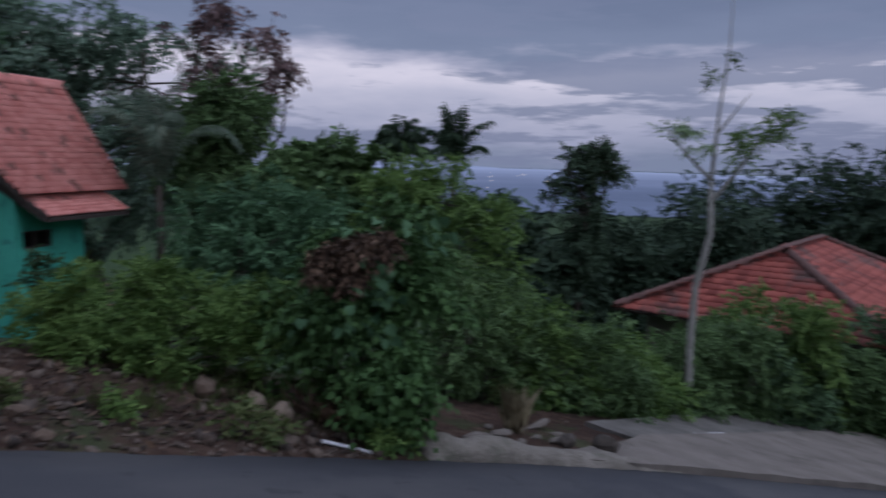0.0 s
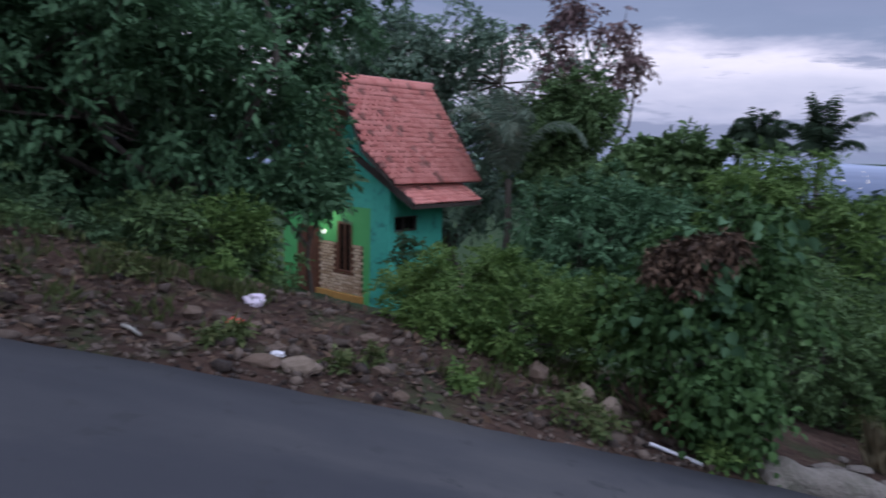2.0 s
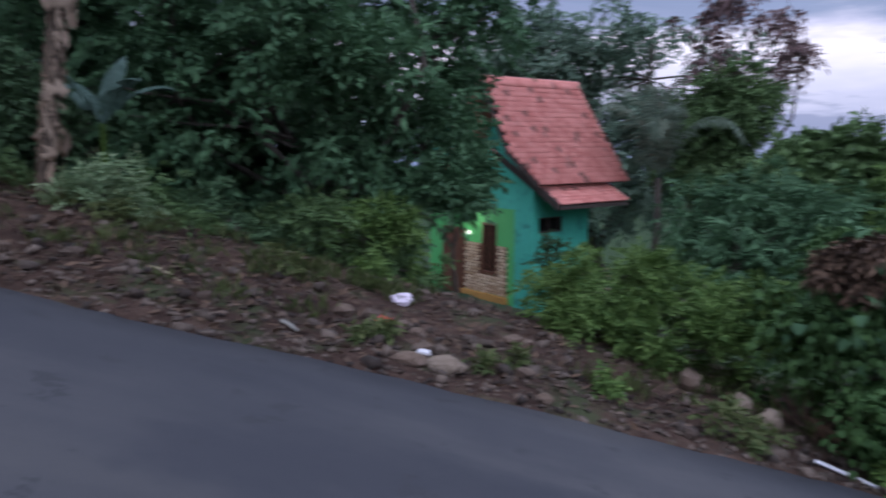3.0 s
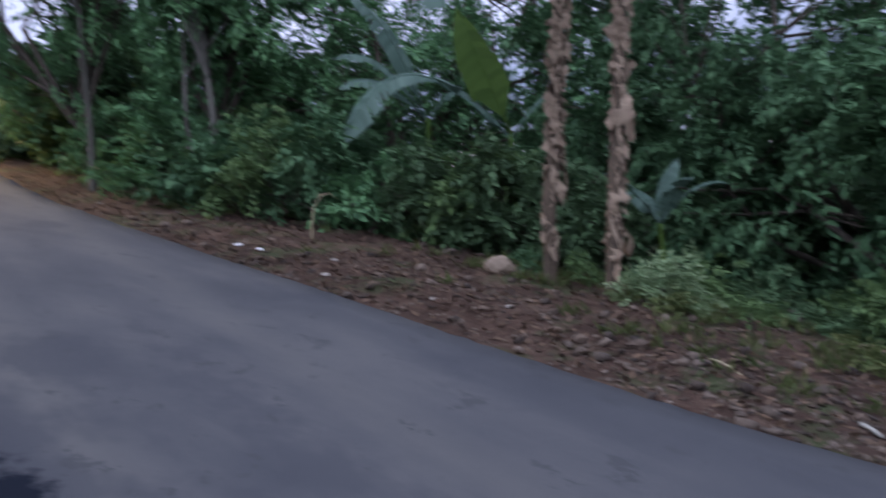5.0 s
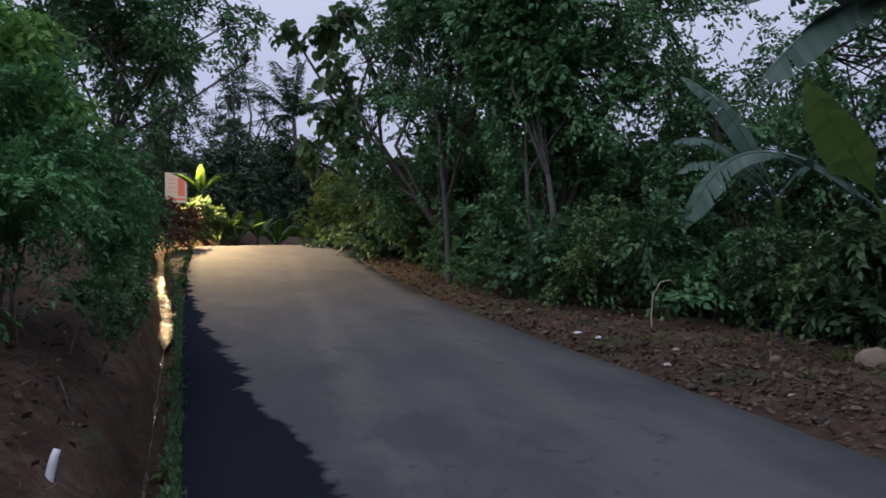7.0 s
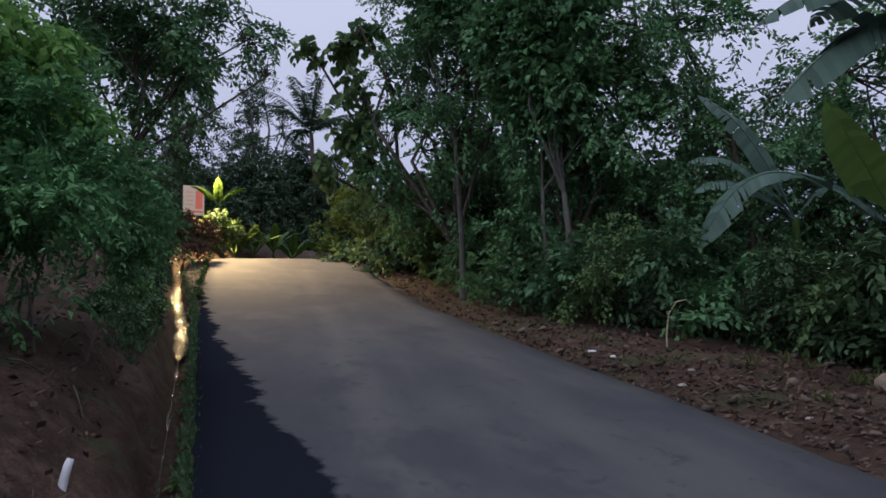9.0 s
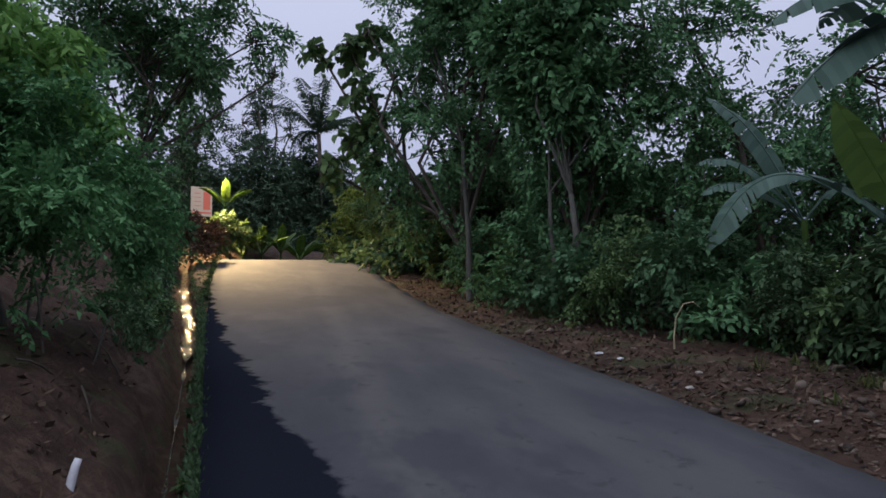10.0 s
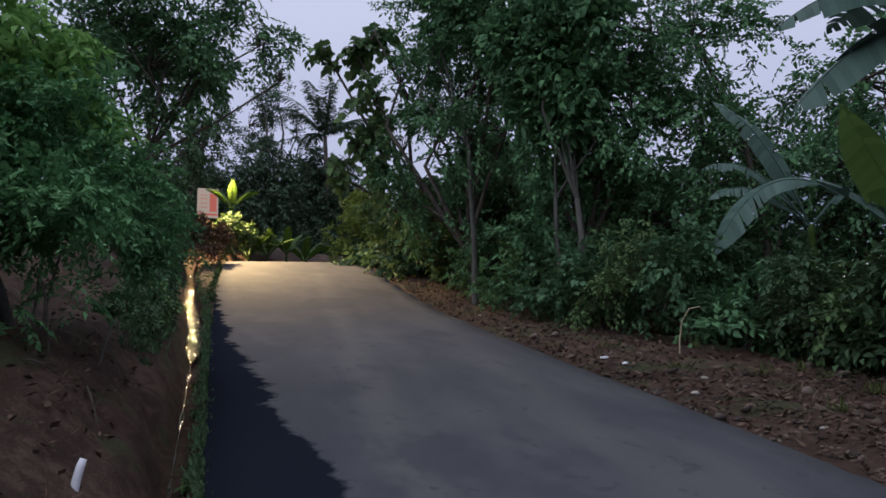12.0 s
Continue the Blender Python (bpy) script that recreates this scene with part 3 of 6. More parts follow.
def slab(name, outline, lift, thick, mat, label, category, wobble=0.02):
    bm = bmesh.new()
    top = []
    pts = [Vector(p) for p in outline]
    fine = []
    for a, b in zip(pts, pts[1:] + pts[:1]):
        n = max(1, int((b - a).length / 0.25))
        fine += [a + (b - a) * i / n for i in range(n)]
    for p in fine:
        j = Vector((noise.noise((p.x * 2, p.y * 2, 0)), noise.noise((p.x * 2, p.y * 2, 9)))) * wobble * 2
        top.append(bm.verts.new((p.x + j.x, p.y + j.y, road_z(p.y) + lift)))
    f = bm.faces.new(top)
    bmesh.ops.triangulate(bm, faces=[f])
    bmesh.ops.subdivide_edges(bm, edges=[e for e in bm.edges if not e.is_boundary and e.calc_length() > 0.5], cuts=2)
    for v in bm.verts:
        v.co.z += 0.02 * noise.noise(v.co * 1.3)
    low = bmesh.ops.extrude_face_region(bm, geom=bm.faces[:])
    for v in low["geom"]:
        if isinstance(v, bmesh.types.BMVert):
            v.co.z += thick
    bmesh.ops.recalc_face_normals(bm, faces=bm.faces[:])
    me = bpy.data.meshes.new(name)
    bm.to_mesh(me)
    bm.free()
    me.materials.append(mat)
    return tagged(new(name, me), label, category, kind="structure")


slab("pavement", [(4.66, -4.5), (4.9, -4.6), (5.25, -5.5), (5.62, -6.3), (6.1, -8.7), (6.7, -11.5), (7.2, -14.6), (4.2, -14.6), (4.25, -9), (4.55, -6)], -0.10, 0.15, CONCRETE,
     "worn grey concrete apron beside the road", "pavement")
slab("pavement_back", [(5.68, -6.25), (6.25, -6.0), (7.0, -8.4), (7.7, -11.4), (8.1, -14.4), (7.25, -14.6), (6.75, -11.5), (6.15, -8.7)], -0.14, 0.13, CONCRETE_DARK,
     "stained darker concrete strip behind the apron", "pavement")
slab("white_edge", [(5.60, -6.35), (5.66, -6.38), (6.21, -8.75), (6.13, -8.78)], -0.08, 0.10, PLASTER, "strip of white plaster on the concrete step", "trim", 0.05)


def lump_kerb():
    """A low hand-laid mortar kerb of uneven height."""
    pts = [(4.86, -2.9), (4.82, -3.4), (4.80, -3.9), (4.78, -4.4), (4.77, -4.9), (4.74, -5.4), (4.72, -5.9)]
    bm = bmesh.new()
    rings = []
    fine = [(np.interp(u, range(7), [p[0] for p in pts]), np.interp(u, range(7), [p[1] for p in pts])) for u in np.linspace(0, 6, 60)]
    for i, (x, y) in enumerate(fine):
        h = (0.22 - 0.0024 * i) * min(1, 0.35 + i / 6) * (1 + 0.35 * noise.noise((y * 2.3, 0, 0)))
        w_ = 0.18 + 0.05 * noise.noise((y * 1.7, 4, 0))
        ring = []
        for k in range(9):
            a = math.pi * k / 8
            q = Vector((x - w_ * math.cos(a), y, road_z(y) - 0.06 + h * math.sin(a) ** 0.7))
            q += Vector((noise.noise(q * 5), 0, noise.noise(q * 5 + Vector((7, 0, 0))))) * 0.035
            ring.append(bm.verts.new(q))
        rings.append(ring)
    for a, b in zip(rings, rings[1:]):
        for k in range(8):
            bm.faces.new((a[k], a[k + 1], b[k + 1], b[k]))
    bm.faces.new(rings[0])
    bm.faces.new(rings[-1][::-1])
    bmesh.ops.recalc_face_normals(bm, faces=bm.faces[:])
    me = bpy.data.meshes.new("kerb")
    bm.to_mesh(me)
    bm.free()
    me.polygons.foreach_set("use_smooth", [True] * len(me.polygons))
    me.materials.append(MORTAR)
    return tagged(new("kerb", me), "rough rounded mortar kerb at the roadside", "kerb", kind="structure")


lump_kerb()


def rock_mesh(name, seed, mat, sub=2):
    bm = bmesh.new()
    bmesh.ops.create_icosphere(bm, subdivisions=sub, radius=0.5)
    for v in bm.verts:
        d = v.co.normalized()
        cut = 1.0
        for k in range(11):
            nrm = Vector((noise.noise((k * 0.73 + 0.31, seed * 0.61 + 0.17, 0.5)), noise.noise((k * 0.73 + 0.31, seed * 0.61 + 0.17, 7.4)), noise.noise((k * 0.73 + 0.31, seed * 0.61 + 0.17, 3.6)))).normalized()
            cut = min(cut, (0.55 + 0.03 * k) / max(0.3, d.dot(nrm)) if d.dot(nrm) > 0.3 else 1.0)
        v.co = d * 0.5 * cut * (1 + 0.16 * noise.noise(d * 2.3 + Vector((seed, 0, 0))))
    me = bpy.data.meshes.new(name)
    bm.to_mesh(me)
    bm.free()
    me.materials.append(mat)
    return me


ROCKS = [rock_mesh("rock", s * 3.7, STONE) for s in range(5)]
TAN_ROCK = rock_mesh("rock", 8.3, surface("tan_stone", (0.15, 0.11, 0.08), (0.34, 0.265, 0.20), 5, 0.92, 0.6, 0.02, 45))
PALE_ROCK = rock_mesh("rubble_lump", 31.0, CONCRETE)
DARK_ROCK = rock_mesh("dark_rock", 17.0, surface("dark_rock", (0.03, 0.025, 0.022), (0.10, 0.08, 0.065), 6, 0.9, 0.6, 0.02))


def rock(me, x, y, sx, sy, sz, turn=0, sink=0.25, label="rough brown field stone on the verge", name="rock", group="stones along the verge", base=None):
    ob = new(name, me)
    z = base if base is not None else (ground_z(x, y) if not (-14.5 < y < -2.7 and x < 8) else max(ground_z(x, y), road_z(y) + 0.02))
    ob.location, ob.rotation_euler, ob.scale = (x, y, z + sz * (0.5 - sink)), (0.1 * math.sin(turn), 0.1 * math.cos(turn), turn), (sx, sy, sz)
    return tagged(ob, label, "rock", group)


rock(TAN_ROCK, 4.88, 0.36, 0.24, 0.38, 0.17, 0.1, label="large tan field stone at the road's edge")
rock(ROCKS[1], 4.82, 0.62, 0.30, 0.22, 0.14, 1.4)
rock(ROCKS[2], 6.0, -1.55, 0.26, 0.22, 0.28, 0.2, label="upright brown stone against the bushes")
rock(TAN_ROCK, 5.6, -1.80, 0.30, 0.26, 0.24, 2.0)
rock(TAN_ROCK, 5.45, -1.98, 0.28, 0.26, 0.22, 1.1)
rock(ROCKS[0], 5.2, -1.85, 0.22, 0.18, 0.2, 2.7)
rock(ROCKS[2], 5.7, 1.02, 0.22, 0.2, 0.16, 0.9)
rock(ROCKS[3], 5.55, 1.22, 0.2, 0.17, 0.15, 1.9)
rock(TAN_ROCK, 6.15, 5.35, 0.20, 0.44, 0.26, 0.7, label="pale flat-faced stone at the foot of the banana plants")
rock(DARK_ROCK, 4.99, -5.08, 0.30, 0.24, 0.26, 0.3, 0.15, "dark rounded stone on the concrete kerb")
rock(DARK_ROCK, 5.08, -4.68, 0.24, 0.2, 0.2, 1.7, 0.15, "dark stone on the broken kerb")
for i, (x, y, s) in enumerate([(5.25, -3.7, 0.2), (5.4, -3.95, 0.15), (5.5, -4.2, 0.2), (5.3, -4.3, 0.13), (5.75, -4.6, 0.14), (5.5, -4.65, 0.12), (5.15, -4.0, 0.14), (5.3, -4.75, 0.17), (5.7, -4.2, 0.11), (5.6, -5.0, 0.13)]):
    rock(PALE_ROCK, x, y, s, s * 1.3, s * 0.4, i * 1.3, 0.15, "pale lump of broken concrete rubble", "rubble_lump", "lumps of broken concrete", ground_z(x, y))
rock(PALE_ROCK, 5.85, -4.95, 0.12, 0.62, 0.09, 0.35, 0.1, "long pale broken piece of concrete edging", "rubble_lump", "lumps of broken concrete", ground_z(5.85, -4.95) + 0.02)

rng = np.random.default_rng(11)
peb = Soup()
for _ in range(3200):
    y = rng.uniform(-6.5, 11) if _ % 3 else rng.uniform(-2.5, 3)
    x = far_edge(y) + 0.05 + abs(rng.normal(0, 0.75))
    if _ > 2000:
        y = rng.uniform(-2.2, 7)
        x = far_edge(y) + rng.uniform(0.7, 3.4)
    if x > 8.2 or (y < -2.6 and x < 6.2) or (y > 3.5 and _ % 3 == 0):
        continue
    s = rng.uniform(0.012, 0.036) * (2.4 if rng.random() < 0.1 else 1)
    c = np.array([x, y, ground_z(x, y) + s * 0.25])
    v = unit(rng.normal(0, 1, (8, 3))) * s * np.array([1, 1, 0.7])
    me_ = bmesh.new()
    for q in v:
        me_.verts.new(q)
    h = bmesh.ops.convex_hull(me_, input=me_.verts[:])
    me_.verts.index_update()
    peb.add([c + np.array(q.co) for q in me_.verts], [np.array([w_.index for w_ in f.verts]) for f in me_.faces])
    me_.free()
for i in range(34):
    y = rng.uniform(-2.4, 3.2) if i % 4 else rng.uniform(3.2, 9)
    x = far_edge(y) + rng.uniform(0.15, 1.7)
    q = rng.uniform(0.07, 0.19)
    rock(ROCKS[i % 5], x, y, q, q * rng.uniform(0.8, 1.4), q * rng.uniform(0.45, 0.8), rng.uniform(0, 6), 0.3, "small brown field stone half sunk in the verge")
tagged(new("rubble", peb.mesh("rubble", RUBBLE)), "loose stones and gravel on the brown verge", "rubble", kind="stuff")

# fallen dry leaves on the verge and bank
lit_ = Soup()
n = 6000
yy = rng.uniform(-3, 22, n)
xx = np.array([far_edge(y) for y in yy]) + 0.06 + np.abs(rng.normal(0, 1.4, n))
keep = (xx < 8) & ~((yy < 1.5) & (rng.random(n) < 0.75))
xx, yy = xx[keep], yy[keep]
n3 = 3000
y3 = rng.uniform(-2.0, 7, n3)
x3 = np.array([far_edge(y) for y in y3]) + rng.uniform(0.4, 3.4, n3)
xx, yy = np.concatenate([xx, x3]), np.concatenate([yy, y3])
n2 = 900
y2 = rng.uniform(2.5, 14, n2)
x2 = -0.6 - np.abs(rng.normal(0, 0.7, n2))
xx, yy = np.concatenate([xx, x2]), np.concatenate([yy, y2])
pz = np.array([[x, y, ground_z(x, y) + 0.012] for x, y in zip(xx, yy)])
way = unit(np.stack([rng.normal(0, 1, len(pz)), rng.normal(0, 1, len(pz)), rng.normal(0.1, 0.25, len(pz))], 1))
leaf_block(lit_, pz, way, unit(np.array([0, 0, 1.0]) + rng.normal(0, 0.5, (len(pz), 3))), rng.uniform(0.03, 0.11, len(pz)), rng.uniform(0.015, 0.05, len(pz)), False, -0.2)
tagged(new("leaf_litter", lit_.mesh("leaf_litter", LITTER)), "dry brown fallen leaves scattered on the verge", "leaf litter", kind="stuff")

# ---------------------------------------------------------------- small green house with a steep tiled roof


def roof_tile(wd, ln):
    """One curved clay tile, with thickness, its head at y = 0."""
    vs, fs = [], []
    prof = [(-0.5, 0.012), (-0.28, -0.014), (0.0, -0.004), (0.26, 0.022), (0.5, 0.020)]
    for y, up in ((0.03, 0.0), (-ln, 0.034)):
        for x, z in prof:
            vs.append((x * wd, y, z + up))
    for x, z in prof:
        vs.append((x * wd, -ln, z + 0.034 - 0.030))
    for i in range(4):
        fs += [(i, i + 1, 5 + i + 1, 5 + i)[::-1], (5 + i, 5 + i + 1, 10 + i + 1, 10 + i)[::-1]]
    return mesh_of("tile", vs, fs, TILE, True)


hc = spot(92.3, 20.0)
hv_, hr_ = Vector((math.sin(radians(92.3)), math.cos(radians(92.3)), 0)), Vector((math.cos(radians(92.3)), -math.sin(radians(92.3)), 0))
he = (hr_ + hv_).normalized()
HOUSE = Matrix.Translation((hc[0], hc[1], -3.15)) @ Matrix.Rotation(math.atan2(he.y, he.x), 4, "Z")
house = thing("house", HOUSE, "small teal and green village house with a steep red tiled roof", "house")


def wall_piece(name, quad, thick, mat, label="", parent=house):
    """A flat wall piece from its outline (counter-clockwise from outside), thickened inwards."""
    a, b, c = (Vector(q) for q in quad[:3])
    nrm = (b - a).cross(c - b).normalized()
    k = len(quad)
    vs = [tuple(q) for q in quad] + [tuple(Vector(q) - nrm * thick) for q in quad]
    fs = [tuple(range(k)), tuple(range(2 * k - 1, k - 1, -1))] + [(i, i + k, (i + 1) % k + k, (i + 1) % k) for i in range(k)]
    return child(name, mesh_of(name, vs, fs, mat), parent, label)


PITCH = 0.54
# eave wall with the small window: pieces round the opening
for q in ([(0, 0, -0.3), (2.19, 0, -0.3), (2.19, 0, 2.3), (0, 0, 2.3)], [(0, 0, 2.3), (0.12, 0, 2.3), (0.12, 0, 2.72), (0, 0, 2.72)],
          [(1.08, 0, 2.3), (2.19, 0, 2.3), (2.19, 0, 2.72), (1.08, 0, 2.72)], [(0, 0, 2.72), (2.19, 0, 2.72), (2.19, 0, 3.75), (0, 0, 3.75)]):
    wall_piece("wall", q, 0.14, TEAL)
# gable wall, lime below and teal above, with the tall window
for q, mt in (([(0, 0.72, -0.3), (0, 0.25, -0.3), (0, 0.25, 2.9), (0, 0.72, 2.9)], TEAL), ([(0, 1.455, -0.3), (0, 0.72, -0.3), (0, 0.72, 2.9), (0, 1.455, 2.9)], LIME), ([(0, 2.07, -0.3), (0, 1.455, -0.3), (0, 1.455, 0.97), (0, 2.07, 0.97)], LIME),
              ([(0, 2.07, 2.45), (0, 1.455, 2.45), (0, 1.455, 2.9), (0, 2.07, 2.9)], LIME), ([(0, 2.85, -0.3), (0, 2.07, -0.3), (0, 2.07, 2.9), (0, 2.85, 2.9)], LIME),
              ([(0, 3.95, 2.2), (0, 2.85, 2.2), (0, 2.85, 2.9), (0, 3.95, 2.9)], LIME), ([(0, 4.6, -0.3), (0, 3.95, -0.3), (0, 3.95, 2.9), (0, 4.6, 2.9)], LIME),
              ([(0, 4.6, 2.9), (0, 0.25, 2.9), (0, 0.25, 3.88), (0, 4.6, 6.2)], TEAL)):
    wall_piece("wall", q, 0.14, mt)
part("corner_pillar", box(-0.05, 0.16, -0.05, 0.25, -0.3, 3.7, 0.01), TEAL, house, "pale teal painted corner pillar")
part("wall", box(2.05, 2.19, 0.14, 4.6, -0.3, 4.0), TEAL, house)
part("wall", box(0.14, 2.05, 4.46, 4.6, -0.3, 4.0), TEAL, house)
part("plinth", box(-0.10, 0, 0.95, 2.95, -0.3, 0.38, 0.02), OCHRE, house, "ochre painted plinth")
part("floor_slab", box(-1.3, 2.3, -0.4, 4.7, -0.75, -0.3), CONCRETE, house)
for b in (box(-0.014, 0, 1.0, 1.45, 0.39, 1.82), box(-0.014, 0, 2.075, 2.86, 0.39, 1.82), box(-0.014, 0, 1.45, 2.075, 0.39, 0.96)):
    part("cladding_bed", b, BROWN, house)
win = part("window", box(0.05, 0.08, 1.52, 2.0, 1.03, 2.39), GLASS, house, "tall dark window in a brown frame")
for nm, b in (("window_frame", box(-0.03, 0.10, 1.455, 1.525, 0.97, 2.45, 0.006)), ("window_frame", box(-0.03, 0.10, 2.0, 2.07, 0.97, 2.45, 0.006)),
              ("window_frame", box(-0.03, 0.10, 1.525, 2.0, 2.38, 2.45, 0.006)), ("window_frame", box(-0.03, 0.10, 1.525, 2.0, 0.97, 1.04, 0.006)), ("mullion", box(-0.02, 0.07, 1.74, 1.79, 1.04, 2.38))):
    part(nm, b, BROWN, win)
vent = part("window", box(0.16, 1.04, 0.08, 0.10, 2.34, 2.68), GLASS, house, "low wide dark ventilation window")
for b in (box(0.12, 1.08, -0.02, 0.1, 2.68, 2.72, 0.005), box(0.12, 1.08, -0.02, 0.1, 2.30, 2.34, 0.005), box(0.12, 0.16, -0.02, 0.1, 2.34, 2.68, 0.005), box(1.04, 1.08, -0.02, 0.1, 2.34, 2.68, 0.005), box(0.58, 0.61, 0.0, 0.08, 2.34, 2.68)):
    part("window_frame", b, DARKWOOD, vent)
door = part("door", box(-0.03, 0.02, 2.9, 3.9, 0.0, 2.2, 0.008), BROWN, house, "brown wooden front door")
for y in (2.98, 3.44):
    for z in (0.15, 1.15):
        part("door_panel", box(-0.05, -0.028, y, y + 0.38, z, z + 0.85, 0.008), BROWN, door)
# cladding stones, laid in courses, on both sides of and below the window
bmc = box(-0.03, 0, -0.085, 0.085, -0.04, 0.04, 0.008)
clad = bpy.data.meshes.new("cladding_stone")
bmc.to_mesh(clad)
bmc.free()
clad.materials.append(CLADDING)
z, row = 0.43, 0
while z < 1.80:
    y = 1.06 + (0.09 if row % 2 else 0)
    while y < 2.82:
        if not (1.36 < y < 2.16 and z > 0.9):
            ob = child("cladding_stone", clad, house)
            ob.location, ob.scale = (-0.012, y, z), (1, random.uniform(0.88, 0.98), random.uniform(0.85, 0.98))
        y += 0.18
    z += 0.09
    row += 1
# roofs: lower skirt, then the steep upper roof; every tile laid on its batten


def tiled_plane(name, origin, along, up, length, rise, taper, wd=0.215, ex=0.156, group_parent=house, cut=(0.0, 1.0)):
    """Tiles on a roof plane: rows from eave to top; the far end runs in by taper over the whole rise, the near eave corner is cut off."""
    along, up = Vector(along).normalized(), Vector(up).normalized()
    nrm = along.cross(up)
    deckv = [Vector(origin) + along * cut[0] - nrm * 0.03, Vector(origin) + along * length - nrm * 0.03, Vector(origin) + along * (length - taper) + up * rise - nrm * 0.03, Vector(origin) + up * rise - nrm * 0.03]
    if cut[0]:
        deckv.append(Vector(origin) + up * cut[1] - nrm * 0.03)
    deck = wall_piece(name, [tuple(v) for v in deckv], 0.06, DARKWOOD, "red clay tiles on dark wooden battens", group_parent)
    rot = Matrix((along, up, nrm)).transposed().to_4x4()
    rows = int(rise / ex)
    me = roof_tile(wd * 1.04, ex * 1.18)
    for r in range(rows + 1):
        h = min(rise - 0.02, (r + 1) * ex)
        for c in range(int((length - taper * h / rise) / wd) + 1):
            if (c + 0.4 + 0.5 * (r % 2)) * wd < cut[0] * (1 - (h - 0.5 * ex) / cut[1]):
                continue
            ob = child("tile", me, deck)
            p = Vector(origin) + along * min((c + 0.5 + 0.5 * (r % 2)) * wd, length - taper * h / rise - wd * 0.4) + up * h + nrm * (0.012 + 0.01 * random.random())
            ob.matrix_basis = Matrix.Translation(p) @ rot @ pose(0, 0, 0, random.uniform(-1.2, 1.2), random.uniform(-1, 1), random.uniform(-1.3, 1.3))
    return deck


tiled_plane("lower_roof", (-0.1, -1.0, 3.15), (1, 0, 0), (0, 1, PITCH), 2.75, 1.0, 0.0)
part("lower_roof_left", box(-0.1, 0.35, -0.1, 2.2, 0, 0.05), TILE, house).matrix_basis = Matrix.Translation((0, 0.0, 3.66)) @ Matrix.Rotation(math.atan(PITCH), 4, "X")
tiled_plane("upper_roof", (-1.0, -0.50, 3.66), (1, 0, 0), (0, 1.55, 2.76), 4.285, 3.16, 0.63, cut=(0.67, 1.0))
wall_piece("upper_roof_back", [(2.65, 1.16, 6.42), (3.28, 2.75, 3.66), (-1.0, 2.75, 3.66), (-1.0, 1.16, 6.42)][::-1], 0.06, TILE)
wall_piece("upper_roof_end", [(3.28, -0.44, 3.62), (3.28, 2.75, 3.62), (2.65, 1.12, 6.38)], 0.05, TILE)
wall_piece("gable_wall", [(0.0, -0.2, 3.7), (0.0, 1.12, 6.2), (0.0, 2.5, 3.7)][::-1], 0.08, TEAL)
wall_piece("cut_board", [(-0.33, -0.50, 3.55), (-0.33, -0.46, 3.70), (-1.06, 0.03, 4.62), (-1.06, -0.01, 4.47)], 0.04, DARKWOOD, "dark weathered board along the cut corner of the roof")
rk = Soup()
for x in np.arange(-0.98, 2.66, 0.2):
    tube(rk, [(x, 1.12, 6.43), (x + 0.22, 1.12, 6.44)], [0.085, 0.075], 8)
child("ridge_cap", rk.mesh("ridge_cap", TILE, True), house, "rounded red ridge tiles")
brd = part("barge_board", box(-0.02, 0.02, 0, 2.72, -0.12, 0.07), DARKWOOD, house, "dark weathered barge board")
brd.matrix_basis = Matrix.Translation((-0.12, -1.04, 3.12)) @ Matrix.Rotation(math.atan(PITCH), 4, "X")
part("fascia", box(-0.1, 2.65, -1.03, -0.99, 3.02, 3.12), DARKWOOD, house)
for x in (0.15, 0.8, 1.45, 2.1):
    rf_ = part("rafter", box(-0.03, 0.03, 0, 1.15, -0.09, -0.03), DARKWOOD, house)
    rf_.matrix_basis = Matrix.Translation((x, -0.98, 3.09)) @ Matrix.Rotation(math.atan(PITCH), 4, "X")
part("wall", box(0.0, 2.19, 0.1, 0.14, 3.7, 4.3), TEAL, house)
PORCH.location = HOUSE @ Vector((-0.45, 2.45, 2.55))
bulb = thing("porch_lamp", HOUSE @ Matrix.Translation((-0.06, 2.62, 2.1)), "small lit white porch lamp on the green wall", "lamp")
bm = bmesh.new()
bmesh.ops.create_uvsphere(bm, u_segments=12, v_segments=8, radius=0.06)
part("globe", bm, glowing("porch_globe", (1.0, 0.95, 0.8), 1.5), bulb)
part("bracket", box(-0.02, 0.06, -0.02, 0.02, -0.09, -0.05), WHITE, bulb)
# bamboo rack beside the house
rack = thing("bamboo_rack", (*spot(97.9, 19.5)[:2], -2.75), "low grey bamboo rack beside the house", "rack")
for i, (x, y) in enumerate([(0, -0.6), (0, 0.55), (0.4, -0.6), (0.4, 0.55)]):
    s_ = Soup()
    tube(s_, [(x, y, -0.4), (x, y, 1.15)], [0.03, 0.028], 6)
    child("post", s_.mesh("post", BAMBOO, True), rack)
for z in (0.55, 0.72, 0.9, 1.07):
    s_ = Soup()
    tube(s_, [(-0.03, -0.75, z), (-0.03, 0.0, z + 0.02), (-0.03, 0.7, z + 0.05)], [0.022, 0.022, 0.02], 6)
    child("rail", s_.mesh("rail", BAMBOO, True), rack)

